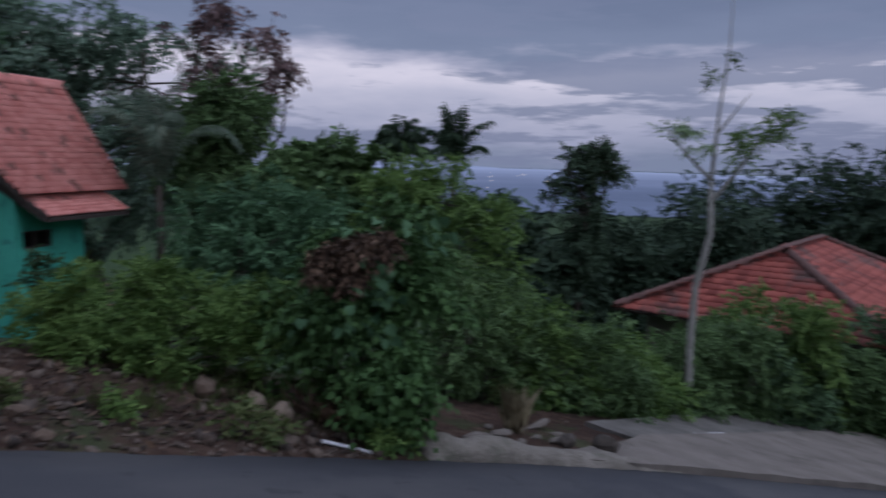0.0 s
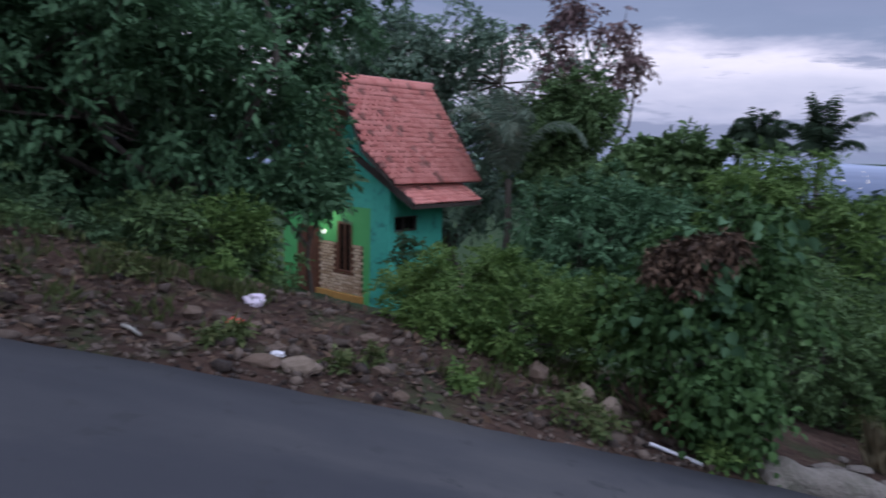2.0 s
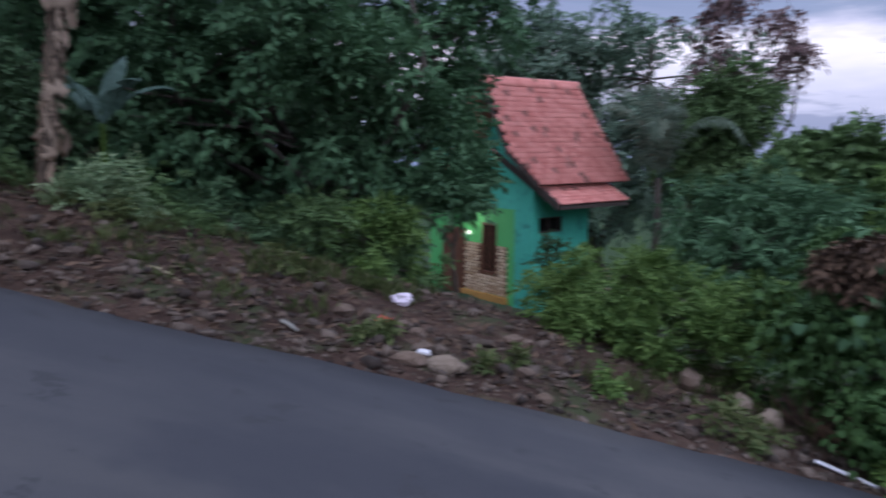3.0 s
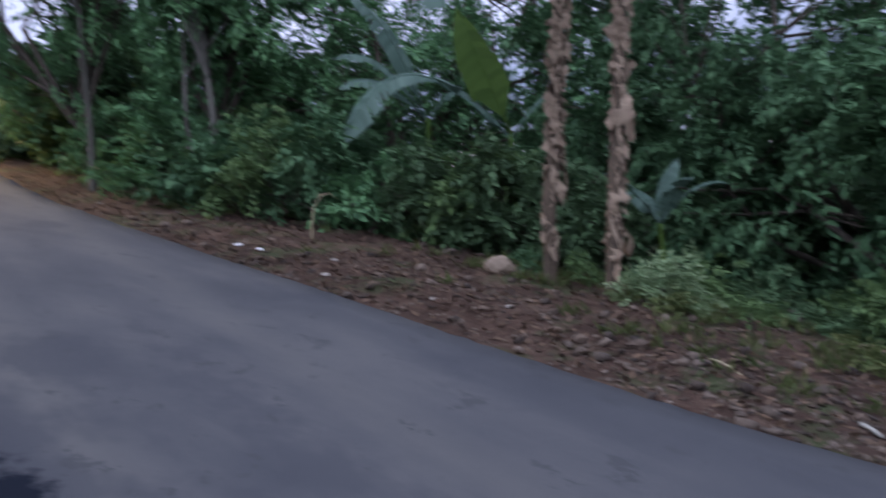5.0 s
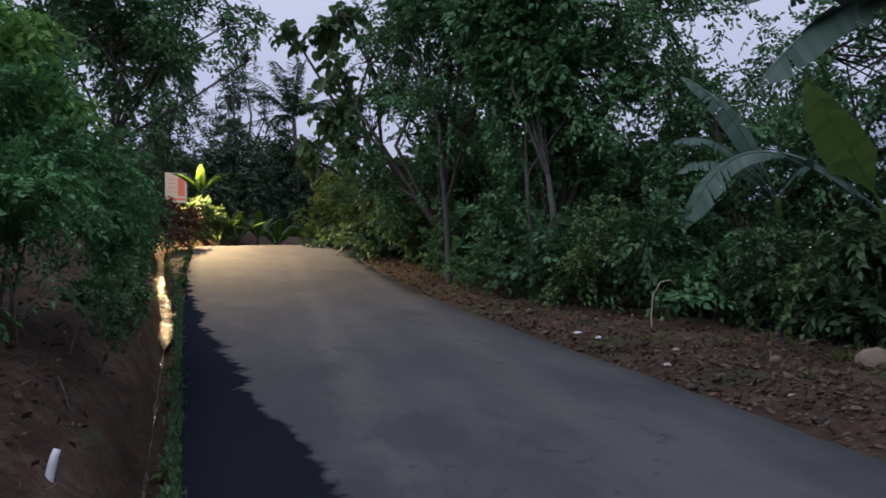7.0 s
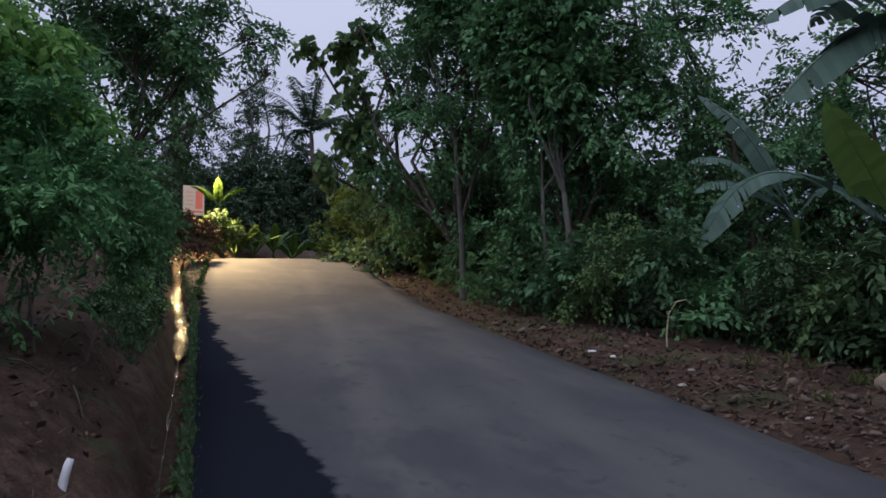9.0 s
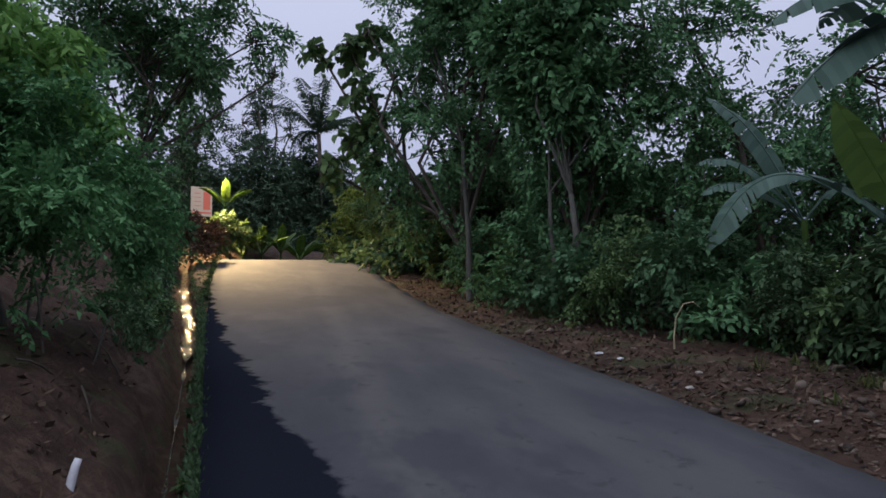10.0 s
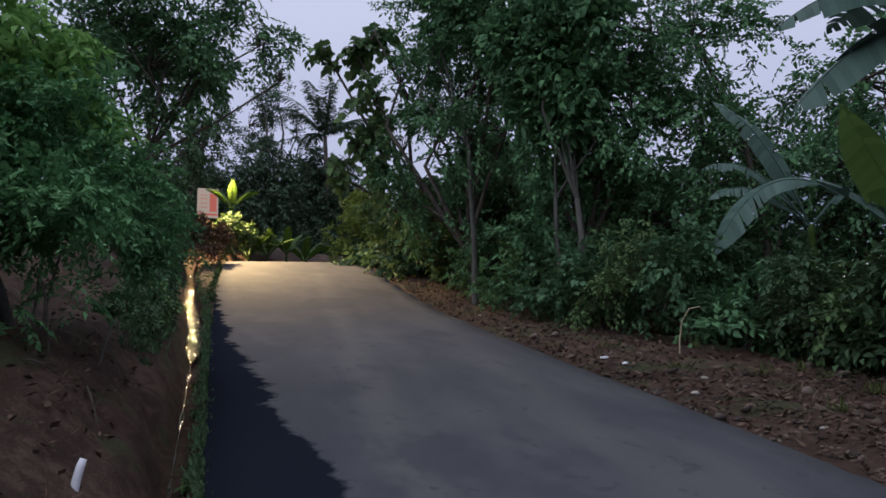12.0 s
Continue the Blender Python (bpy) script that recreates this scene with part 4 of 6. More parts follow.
# ---------------------------------------------------------------- lower house with a broad hipped roof
c1, c2 = Vector((12.7, -13.0, 0)), Vector((7.0, -15.0, 0))
u_ = (c2 - c1).normalized()
n_ = Vector((-u_.y, u_.x, 0))
if n_.y > 0:
    n_ = -n_
low = thing("house", Matrix.Translation((c1.x, c1.y, -4.75)) @ Matrix((u_, n_, Vector((0, 0, 1)))).transposed().to_4x4(), "low village house under a broad red hipped tile roof", "house")
W_, D_, EZ, RZ = (c2 - c1).length, 10.0, 2.85, 4.29
apex = [(W_ / 2, 3.0, RZ), (W_ / 2, D_ - 3.0, RZ)]
cor = [(0, 0, EZ), (W_, 0, EZ), (W_, D_, EZ), (0, D_, EZ)]


def hip_plane(pts, label):
    """A roof plane clothed in rows of lapped tiles, built as one mesh of many small tiles."""
    o, e = Vector(pts[0]), Vector(pts[1])
    al = (e - o).normalized()
    top = Vector(pts[2])
    nrm = al.cross(top - e).normalized()
    up = nrm.cross(al).normalized()
    H = (top - o).dot(up)
    L = (e - o).length
    r0 = (Vector(pts[-1]) - o).dot(al)
    r1 = L - (top - o).dot(al)
    sp = Soup()
    ex, wd = 0.25, 0.24
    for r in range(int(H / ex) + 1):
        h = r * ex
        a, b = r0 * h / H, L - r1 * h / H
        for c in range(int((b - a) / wd) + 1):
            x = a + c * wd
            jit = random.uniform(-0.012, 0.012)
            base = o + al * x + up * (h + jit)
            sp.add([tuple(base + al * dx * wd + up * dy * ex + nrm * dz) for dy, lift in ((0, 0.035), (1.12, 0.006)) for dx, dz in ((0, lift + 0.012), (0.3, lift - 0.008), (0.7, lift + 0.012), (1.02, lift + 0.03))]
                   + [tuple(base + al * dx * wd + nrm * dz) for dx, dz in ((0, 0.02), (0.3, 0.0), (0.7, 0.02), (1.02, 0.03))],
                   [np.array(f) for f in ((0, 1, 5, 4), (1, 2, 6, 5), (2, 3, 7, 6), (8, 9, 1, 0), (9, 10, 2, 1), (10, 11, 3, 2))])
    ob = child("roof_plane", sp.mesh("roof_plane", TILE_FAR), low, label)
    wall_piece("roof_deck", [tuple(Vector(p) - nrm * 0.03) for p in pts], 0.05, DARKWOOD, parent=low)
    return ob


hip_plane([cor[0], cor[1], apex[0], apex[0]], "red clay tiles on the front hip")
hip_plane([cor[1], cor[2], apex[1], apex[0]], "red clay tiles on the long side")
hip_plane([cor[3], cor[0], apex[0], apex[1]], "red clay tiles on the far side")
hip_plane([cor[2], cor[3], apex[1], apex[1]], "red clay tiles on the rear hip")
HIPCAP = surface("hip_cap", (0.06, 0.035, 0.03), (0.17, 0.085, 0.07), 3, 0.9, 0.4, 0.01)
for a, b in ((apex[0], apex[1]), (cor[0], apex[0]), (cor[1], apex[0]), (cor[2], apex[1]), (cor[3], apex[1])):
    s_ = Soup()
    a, b = Vector(a), Vector(b)
    k = int((b - a).length / 0.3)
    pts_ = [a + (b - a) * (i + o) / k + Vector((0, 0, 0.05)) for i in range(k) for o in (0.0, 0.92)]
    tube(s_, pts_, [r for i in range(k) for r in (0.085, 0.11)], 8)
    child("hip_cap", s_.mesh("hip_cap", HIPCAP, True), low, "dark weathered hip tiles")
for b in (box(0.6, W_ - 0.6, 0.6, 0.75, -0.4, EZ), box(0.6, W_ - 0.6, D_ - 0.75, D_ - 0.6, -0.4, EZ), box(0.6, 0.75, 0.75, D_ - 0.75, -0.4, EZ), box(W_ - 0.75, W_ - 0.6, 0.75, D_ - 0.75, -0.4, EZ)):
    part("wall", b, CONCRETE, low)

# ---------------------------------------------------------------- palms and bananas


def frond(soup, rng, base, way, length, droop, leaflet, width, pairs=34):
    d = Vector(way).normalized()
    side = d.cross(Vector((0, 0, 1)))
    side = side.normalized() if side.length > 0.01 else Vector((1, 0, 0))
    pts, p, cur = [], Vector(base), d.copy()
    for i in range(pairs + 1):
        pts.append(p.copy())
        p = p + cur * (length / pairs)
        cur = (cur - Vector((0, 0, droop * 2.2 * (i / pairs) / pairs * 3))).normalized()
    tube(soup, pts, [0.03 * length / 3 * (1 - 0.85 * i / pairs) + 0.004 for i in range(pairs + 1)], 4)
    for s in (-1, 1):
        pos = np.array([tuple(q) for q in pts[3:]])
        tang = np.array([tuple((pts[min(i + 1, pairs)] - pts[i - 1]).normalized()) for i in range(3, pairs + 1)])
        k = len(pos)
        u = np.linspace(0, 1, k)
        way_ = unit(tang * 0.55 + np.array(side) * s * 0.9 + np.array([0, 0, -1]) * (0.25 + 0.5 * rng.random((k, 1))) + rng.normal(0, 0.08, (k, 3)))
        ln = leaflet * (0.55 + 0.9 * np.sin(np.pi * (0.12 + 0.8 * u))) * rng.uniform(0.85, 1.1, k)
        leaf_block(soup, pos, way_, unit(np.cross(way_, tang) * s + (0, 0, 0.3)), ln, np.full(k, width), False, 0.25)


def palm(base, top, length, label, mat, seed, fronds=15, droop=0.55, trunk=0.13, leaflet=0.55, lift=0.0):
    rng = np.random.default_rng(seed)
    base, top = Vector(base), Vector(top)
    root = thing("coconut_palm", base, label, "palm tree", "coconut palms")
    s_ = Soup()
    h = top - base
    tube(s_, [Vector((0, 0, -0.3)), h * 0.3 + Vector((0.1, 0.1, 0)), h * 0.7 + Vector((0.08, -0.05, 0)), h], [trunk * 1.3, trunk, trunk * 0.9, trunk * 0.8], 8)
    child("trunk", s_.mesh("trunk", BARK, True), root)
    for i in range(fronds):
        f = Soup()
        a = 2.4 * i + rng.uniform(-0.3, 0.3)
        el = radians(min(85, lift + rng.uniform(-15, 30) + 55 * (1 - i / fronds)))
        frond(f, rng, h + Vector((0, 0, 0.1)), (math.cos(a) * math.cos(el), math.sin(a) * math.cos(el), math.sin(el)), length * rng.uniform(0.85, 1.1), droop * rng.uniform(0.8, 1.3), leaflet, 0.045)
        child("frond", f.mesh("frond", mat), root)
    return root


def banana_leaf(soup, rng, base, way, length, width, droop=0.6, torn=0.3, twist=0.0, face=None):
    d = Vector(way).normalized()
    side = d.cross(Vector((0, 0, 1)))
    side = (side.normalized() if side.length > 0.05 else Vector((1, 0, 0)))
    side = Matrix.Rotation(twist, 3, d) @ side
    if face is not None:
        side = d.cross(Vector(face)).normalized()
    segs = 22
    pts, p, cur = [], Vector(base), d.copy()
    for i in range(segs + 1):
        pts.append((p.copy(), cur.copy()))
        p = p + cur * length / segs
        cur = (cur - Vector((0, 0, droop * 3.0 * (i / segs) / segs))).normalized()
    tube(soup, [q for q, _ in pts], [0.022 * (1 - 0.8 * i / segs) for i in range(segs + 1)], 5)

    def rim(i, s, extra=0.0):
        q, c = pts[i]
        u = i / segs
        w_ = width * 0.5 * min(1, max(0.02, (u - 0.12) * 5)) * (1 - max(0, (u - 0.6) / 0.4) ** 2.2) if u > 0.12 else width * 0.02
        nrm = side.cross(c).normalized()
        return q + side * s * w_ + nrm * w_ * 0.25 - Vector((0, 0, w_ * (0.15 + extra))) + c * w_ * 0.25

    for s in (-1, 1):
        hang = 0.0
        for i in range(2, segs):
            slit = 0.0
            if rng.random() < torn:
                hang, slit = rng.uniform(0, 0.8), rng.uniform(0.15, 0.45)
            a, b = pts[i][0], pts[i + 1][0]
            e1, e0 = rim(i + 1, s, hang), rim(i, s, hang)
            e0 = e0 + (e1 - e0) * slit
            m0, m1 = (a + e0) / 2 + Vector((0, 0, 0.02)), (b + e1) / 2 + Vector((0, 0, 0.02))
            soup.add([a, b, m1, m0, e1, e0], [np.array((0, 1, 2, 3)), np.array((3, 2, 4, 5))])


def tatter(soup, rng, p, a, length, width):
    """A torn strip of dry leaf sheath hanging from the stem."""
    out, tan = Vector((math.cos(a), math.sin(a), 0)), Vector((-math.sin(a), math.cos(a), 0))
    away, twist = rng.uniform(0.05, 0.95), rng.uniform(-0.7, 0.7)
    vs, q = [], Vector(p)
    for i in range(5):
        w_ = width * (0.5 + 0.5 * math.sin(0.6 + i * 0.6)) * rng.uniform(0.45, 1.2)
        t_ = (tan + out * (twist * i * 0.3 + rng.normal(0, 0.45))).normalized()
        fold = out * rng.normal(0, 0.22 * width)
        vs += [q - t_ * w_ * rng.uniform(0.3, 0.6) + fold, q + t_ * w_ * rng.uniform(0.3, 0.6) - fold - Vector((0, 0, rng.uniform(0, 0.03)))]
        q = q + (out * away * (0.6 if i < 2 else -0.2) + Vector((0, 0, -1)) + tan * rng.normal(0, 0.25)).normalized() * length / 4
    vs.append(vs[-1] + Vector((0, 0, -width * rng.uniform(0.2, 1.0))))
    soup.add(vs, [np.array((2 * i, 2 * i + 1, 2 * i + 3, 2 * i + 2)) for i in range(4)] + [np.array((8, 9, 10))])


def arc_leaf(parent, base, bend, tip, width, mat, seed, torn=0.2, label=""):
    """A banana leaf whose midrib arches from base over bend to tip, its blade facing up and towards the road."""
    rng = np.random.default_rng(seed)
    f, segs = Soup(), 24
    a, b, c = (Vector(q) - parent.location for q in (base, bend, tip))
    rib = [a * (1 - u) ** 2 + b * 2 * u * (1 - u) + c * u * u for u in (i / segs for i in range(segs + 1))]
    tube(f, rib, [0.022 * (1 - 0.8 * i / segs) for i in range(segs + 1)], 5)
    for s in (-1, 1):
        hang = 0.0
        for i in range(3, segs):
            slit = 0.0
            if rng.random() < torn:
                hang, slit = rng.uniform(0, 0.5), rng.uniform(0.2, 0.6)
            edge = []
            for j in (i, i + 1):
                u = j / segs
                way = (rib[min(j + 1, segs)] - rib[j - 1]).normalized()
                side = way.cross(Vector((-0.45, -0.4, 0.8))).normalized()
                w_ = width * 0.5 * min(1.0, (u - 0.1) * 4.5) * (1 - max(0.0, (u - 0.6) / 0.4) ** 2.4)
                edge.append(rib[j] + side * s * w_ - Vector((0, 0, w_ * (0.3 + hang))) + way * w_ * 0.3)
            e0, e1 = edge
            e0 = e0 + (e1 - e0) * slit
            m0, m1 = (rib[i] + e0) / 2 + Vector((0, 0, 0.02)), (rib[i + 1] + e1) / 2 + Vector((0, 0, 0.02))
            f.add([rib[i], rib[i + 1], m1, m0, e1, e0], [np.array((0, 1, 2, 3)), np.array((3, 2, 4, 5))])
    return child("leaf", f.mesh("leaf", mat), parent, label)


def banana(base, lean, height, girth, leaf_list, label, seed, husk=True, group="banana plants"):
    rng = np.random.default_rng(seed)
    root = thing("banana_plant", Vector(base), label, "banana plant", group)
    top = Vector((lean[0], lean[1], height))
    s_ = Soup()
    pts_ = [Vector((0, 0, -0.2))] + [top * (k / 12) + Vector(rng.normal(0, girth * 0.16, 3)) * husk for k in range(1, 12)] + [top]
    tube(s_, pts_, [girth * (1.25 - 0.6 * k / 12) * (1 + 0.25 * husk * rng.uniform(-1, 1)) for k in range(13)], 10)
    child("stem", s_.mesh("stem", STEM if husk else L_BANANA, True), root, "stem wrapped in dry brown sheaths" if husk else "green leafy stem")
    if husk:
        for k in range(int(height * 44)):
            u = float(np.clip(rng.choice([0.2, 0.3, 0.42, 0.5, 0.56, 0.68, 0.74, 0.82, 0.93]) + rng.normal(0, 0.06), 0.08, 1.0))
            a = rng.uniform(0, 2 * math.pi)
            g = girth * (1.2 - 0.5 * u)
            f = Soup()
            tatter(f, rng, top * u + Vector((math.cos(a) * g, math.sin(a) * g, 0)), a, rng.uniform(0.08, 0.22) * (2.0 if k % 6 == 0 else 1), rng.uniform(0.05, 0.12) * (1.5 if k % 6 == 0 else 1))
            child("dry_sheath", f.mesh("dry_sheath", HUSK), root)
    for (az, el, ln, wd, dr, mt, torn) in leaf_list:
        f = Soup()
        banana_leaf(f, rng, top * 0.97, (math.sin(radians(az)) * math.cos(radians(el)), math.cos(radians(az)) * math.cos(radians(el)), math.sin(radians(el))), ln, wd, dr, torn, rng.uniform(-0.3, 0.3))
        child("leaf", f.mesh("leaf", mt), root)
    return root


B_, O_ = L_BANANA, L_BANANA_OLD
tall_banana = banana(spot(52.3, 8.05), (0.30, -0.42, 0), 3.75, 0.066, [(10, 40, 2.3, 0.55, 0.8, O_, 0.5), (130, 35, 2.0, 0.5, 0.9, O_, 0.6), (290, 45, 2.2, 0.5, 0.9, O_, 0.4), (60, 50, 2.2, 0.5, 0.7, O_, 0.4), (240, 20, 1.7, 0.5, 0.9, O_, 0.6)],
       "tall banana plant with brown peeling stem", 3)
arc_leaf(tall_banana, aloft(55.6, 8.05, 21.6), aloft(50.5, 7.8, 24.6), aloft(44.2, 7.6, 18.6), 0.62, O_, 31, 0.5)
arc_leaf(tall_banana, aloft(55.6, 8.05, 21.8), aloft(50, 7.6, 28.0), aloft(43.6, 7.4, 24.2), 0.5, O_, 32, 0.2)
banana(spot(57.0, 7.6), (0.24, -0.38, 0), 3.6, 0.060, [(220, 50, 2.0, 0.5, 0.9, O_, 0.5), (100, 40, 2.2, 0.5, 0.8, O_, 0.5), (20, 55, 2.1, 0.5, 0.8, O_, 0.4), (160, 20, 1.9, 0.55, 0.7, O_, 0.6), (330, 20, 1.8, 0.5, 0.7, O_, 0.5)],
       "tall banana plant with ragged dry sheaths", 4)
young = banana(spot(44.2, 11.9), (0.05, 0.0, 0), 2.0, 0.07, [(100, 50, 1.3, 0.36, 0.8, O_, 0.2)],
               "young banana plant with drooping grey-green leaves", 5, False)
hub = Vector(young.location) + Vector((0.05, 0.0, 1.93))
arc_leaf(young, aloft(46.4, 11.4, 12.6), aloft(41.8, 11.1, 16.8), aloft(37.6, 10.9, 9.2), 0.48, O_, 33, 0.12)
arc_leaf(young, hub, aloft(42.4, 11.6, 18.4), aloft(38.9, 11.5, 20.3), 0.34, O_, 34, 0.3)
arc_leaf(young, hub, aloft(41.0, 11.5, 17.2), aloft(37.6, 11.3, 15.6), 0.26, O_, 35, 0.3)
arc_leaf(young, hub, aloft(40.8, 11.4, 15.6), aloft(37.8, 11.2, 13.4), 0.28, O_, 36, 0.3)
shoot = banana(spot(50.6, 10.4), (0.0, 0.0, 0), 1.75, 0.045, [(150, 50, 1.3, 0.4, 0.6, O_, 0.2), (330, 55, 1.5, 0.45, 0.6, O_, 0.2)],
               "banana shoot with one broad upright green leaf", 6, False)
f = Soup()
lb, lt = aloft(50.7, 10.4, 9.0), aloft(47.6, 10.4, 18.3)
banana_leaf(f, np.random.default_rng(7), Vector(lb) - shoot.location, lt - lb, 1.95, 0.52, 0.12, 0.08, 0.0, (-0.74, -0.62, 0.1))
child("leaf", f.mesh("leaf", L_BANANA), shoot, "broad bright green upright leaf")
banana(spot(61.0, 8.1), (0.0, 0.0, 0), 0.85, 0.03, [(330, 62, 0.8, 0.22, 0.9, O_, 0.2), (130, 45, 0.9, 0.2, 1.0, O_, 0.2), (30, 50, 0.8, 0.22, 1.0, O_, 0.2), (200, 55, 0.7, 0.2, 1.0, O_, 0.2), (100, 70, 0.8, 0.2, 0.9, O_, 0.1)],
       "small young banana plant among the weeds", 7, False)
palm(spot(101.4, 21.6), aloft(101.4, 21.6, -2.6), 3.0, "coconut palm with drooping grey-green fronds beside the house", L_PALM, 8, 10, 0.8, 0.11, 0.36, 40)
palm(spot(123.0, 34), aloft(123.0, 34, -0.6), 2.5, "coconut palm standing against the evening sky", L_DEEP, 9, 17, 0.5, 0.14, 0.5, 46)
palm(spot(119.0, 36), aloft(119.0, 36, -0.1), 1.9, "dark coconut palm above the shrubs", L_DEEP, 10, 22, 0.8, 0.14, 0.55, 25)
palm(spot(8.4, 46), aloft(8.4, 46, 20.0), 4.2, "coconut palm beyond the crest of the road", L_DEEP, 12, 20, 0.42, 0.16, 0.5, 14)
palm(spot(-2.0, 34), aloft(-2.0, 34, 22.5), 3.0, "coconut palm half hidden by trees", L_DEEP, 13, 12, 0.9, 0.15)

# ---------------------------------------------------------------- trees and shrubs on the downhill side
plant("tree", spot(77, 10.8), [lobe(71, 10, 1, 2.0), lobe(77.5, 10.5, 3, 2.0), lobe(84.5, 11.5, 7.5, 1.4), lobe(84, 11.5, 2.8, 1.0), lobe(87.0, 12, 3.5, 0.6), lobe(87.6, 12, 0.6, 0.5), lobe(87.4, 12, -2.0, 0.42), lobe(76, 10.5, 10, 2.2), lobe(70, 10, 13, 2.0), lobe(89, 12.5, 10.5, 0.9), lobe(66, 9.8, 3, 1.7), lobe(76.5, 10.8, -4, 1.3), lobe(82, 11.5, 15, 2.2), lobe(64, 10.5, 10, 2.0)],
      "large leafy dark green tree in front of the house", "tree", L_BLUE, 3300, 10, 0.46, 0.145, 0.062, 0.5, 0.12, None, 21, 0.43, 0.8, 0.35)
plant("shrub", spot(86.5, 10), [lobe(85.8, 10, -3.6, 0.6, 0.6, 0.42), lobe(83, 9.8, -5.0, 0.6), lobe(88, 10.2, -3.0, 0.4, 0.4, 0.3)], "bluish green shrub with layered leaves", "shrub", L_BLUE, 240, 9, 0.35, 0.13, 0.06, 0.4, 0.03, None, 22, 0.2, 1.5)
for i, (b, d, e, r, mt) in enumerate([(64, 8.0, -6.5, 0.8, L_MID), (69, 8.3, -7.0, 0.75, L_DARK), (74, 8.6, -7.2, 0.8, L_MID), (79, 8.7, -7.5, 0.7, L_BRIGHT), (81.5, 9.0, -9.0, 0.4, L_MID)]):
    plant("shrub", spot(b, d), [lobe(b, d, e, r, r, r * 0.7), lobe(b + 2.5, d + 0.3, e - 1, r * 0.8)], "tangled green undergrowth at the verge", "shrub", mt, 330, 7, 0.22, 0.08, 0.035, 0.4, 0.02, None, 30 + i, 0.25, 2.0, 0.3, group="undergrowth along the verge", stems=3)
plant("shrub", spot(60.4, 7.85), [lobe(60.4, 7.6, -4.2, 0.46, 0.46, 0.42), lobe(62.6, 7.6, -5.2, 0.34)], "pale whitish green small bush", "shrub", L_PALE, 170, 9, 0.18, 0.07, 0.032, 0.2, 0.015, None, 41, 0.1, 2, stems=3)

plant("tree", spot(97, 29), [lobe(93, 29, 4, 3), lobe(97, 29, 6.2, 2.8), lobe(100.5, 28, 4.5, 2.6), lobe(103, 27, 2.5, 2.8), lobe(96, 28, -1, 3.4), lobe(101, 27, -3, 3.4), lobe(90, 29, 6, 2.8)], "tall tree rising behind the house", "tree", L_HAZE, 2000, 8, 0.8, 0.3, 0.13, 0.5, 0.25, None, 51, 0.42, 0.45)
plant("tree", spot(105.2, 23.5), [lobe(104.8, 23.5, 0.3, 1.8), lobe(106.4, 23.5, 1.8, 1.6), lobe(105, 23, -3, 1.8), lobe(107.2, 23, -3, 1.7)], "dense dark evergreen tree", "tree", L_MID, 1500, 8, 0.5, 0.18, 0.08, 0.5, 0.18, None, 52, 0.2, 0.7)
plant("tree", spot(106, 25), [lobe(104, 25, 6.5, 1.3), lobe(106.5, 25, 8.8, 1.4), lobe(109, 25, 7.6, 1.1), lobe(108.5, 25, 4.8, 1.2), lobe(105, 25, 5, 1.4), lobe(110.5, 25, 5.2, 0.8)], "tree with withered reddish brown leaves", "tree", L_RED, 420, 6, 0.5, 0.22, 0.1, 0.9, 0.11, None, 53, 0.5, 1.1)
plant("tree", spot(114, 20), [lobe(111.0, 20, -2.6, 1.3), lobe(114.5, 19.5, -2.4, 1.4), lobe(117.5, 20, -4.6, 1.2), lobe(113, 19, -4.5, 1.8), lobe(117, 19, -5, 1.7)], "broad-leaved light green tree on the slope", "tree", L_MID, 900, 7, 0.45, 0.24, 0.13, 0.5, 0.12, None, 54, 0.25, 0.8, rich=True)
plant("shrub", spot(108, 13.5), [lobe(105, 13.5, -6.5, 1.1), lobe(109, 13.5, -5.8, 1.1), lobe(112.5, 13, -6.3, 1.0), lobe(107, 12.5, -9, 1.2), lobe(112, 12.5, -9, 1.1)], "feathery bluish green shrub", "shrub", L_BLUE, 700, 12, 0.5, 0.13, 0.05, 0.5, 0.05, None, 55, 0.25, 1.2)
plant("shrub", spot(122, 15), [lobe(118.0, 14.5, -5.6, 1.1), lobe(119.8, 15, -3.6, 0.9), lobe(122.4, 15, -3.6, 1.0), lobe(121.0, 15, -5.6, 1.2), lobe(124.8, 15, -5.6, 1.0), lobe(120, 14, -9.5, 1.4), lobe(125, 14, -10.5, 1.3)], "light green bushy tree", "shrub", L_BRIGHT, 900, 9, 0.35, 0.12, 0.05, 0.5, 0.06, None, 56, 0.25, 1.0)
plant("tree", spot(132.7, 26), [lobe(131.6, 26, -0.6, 0.75), lobe(133.4, 26, -0.2, 0.95), lobe(134.6, 26, -0.9, 0.7), lobe(132.8, 26, -3.8, 1.1), lobe(132.8, 26, -6.5, 1.15), lobe(131, 26, -2.6, 0.6)], "dark rounded tree against the plain", "tree", L_DEEP, 900, 8, 0.35, 0.16, 0.08, 0.4, 0.14, None, 57, 0.2, 0.9)
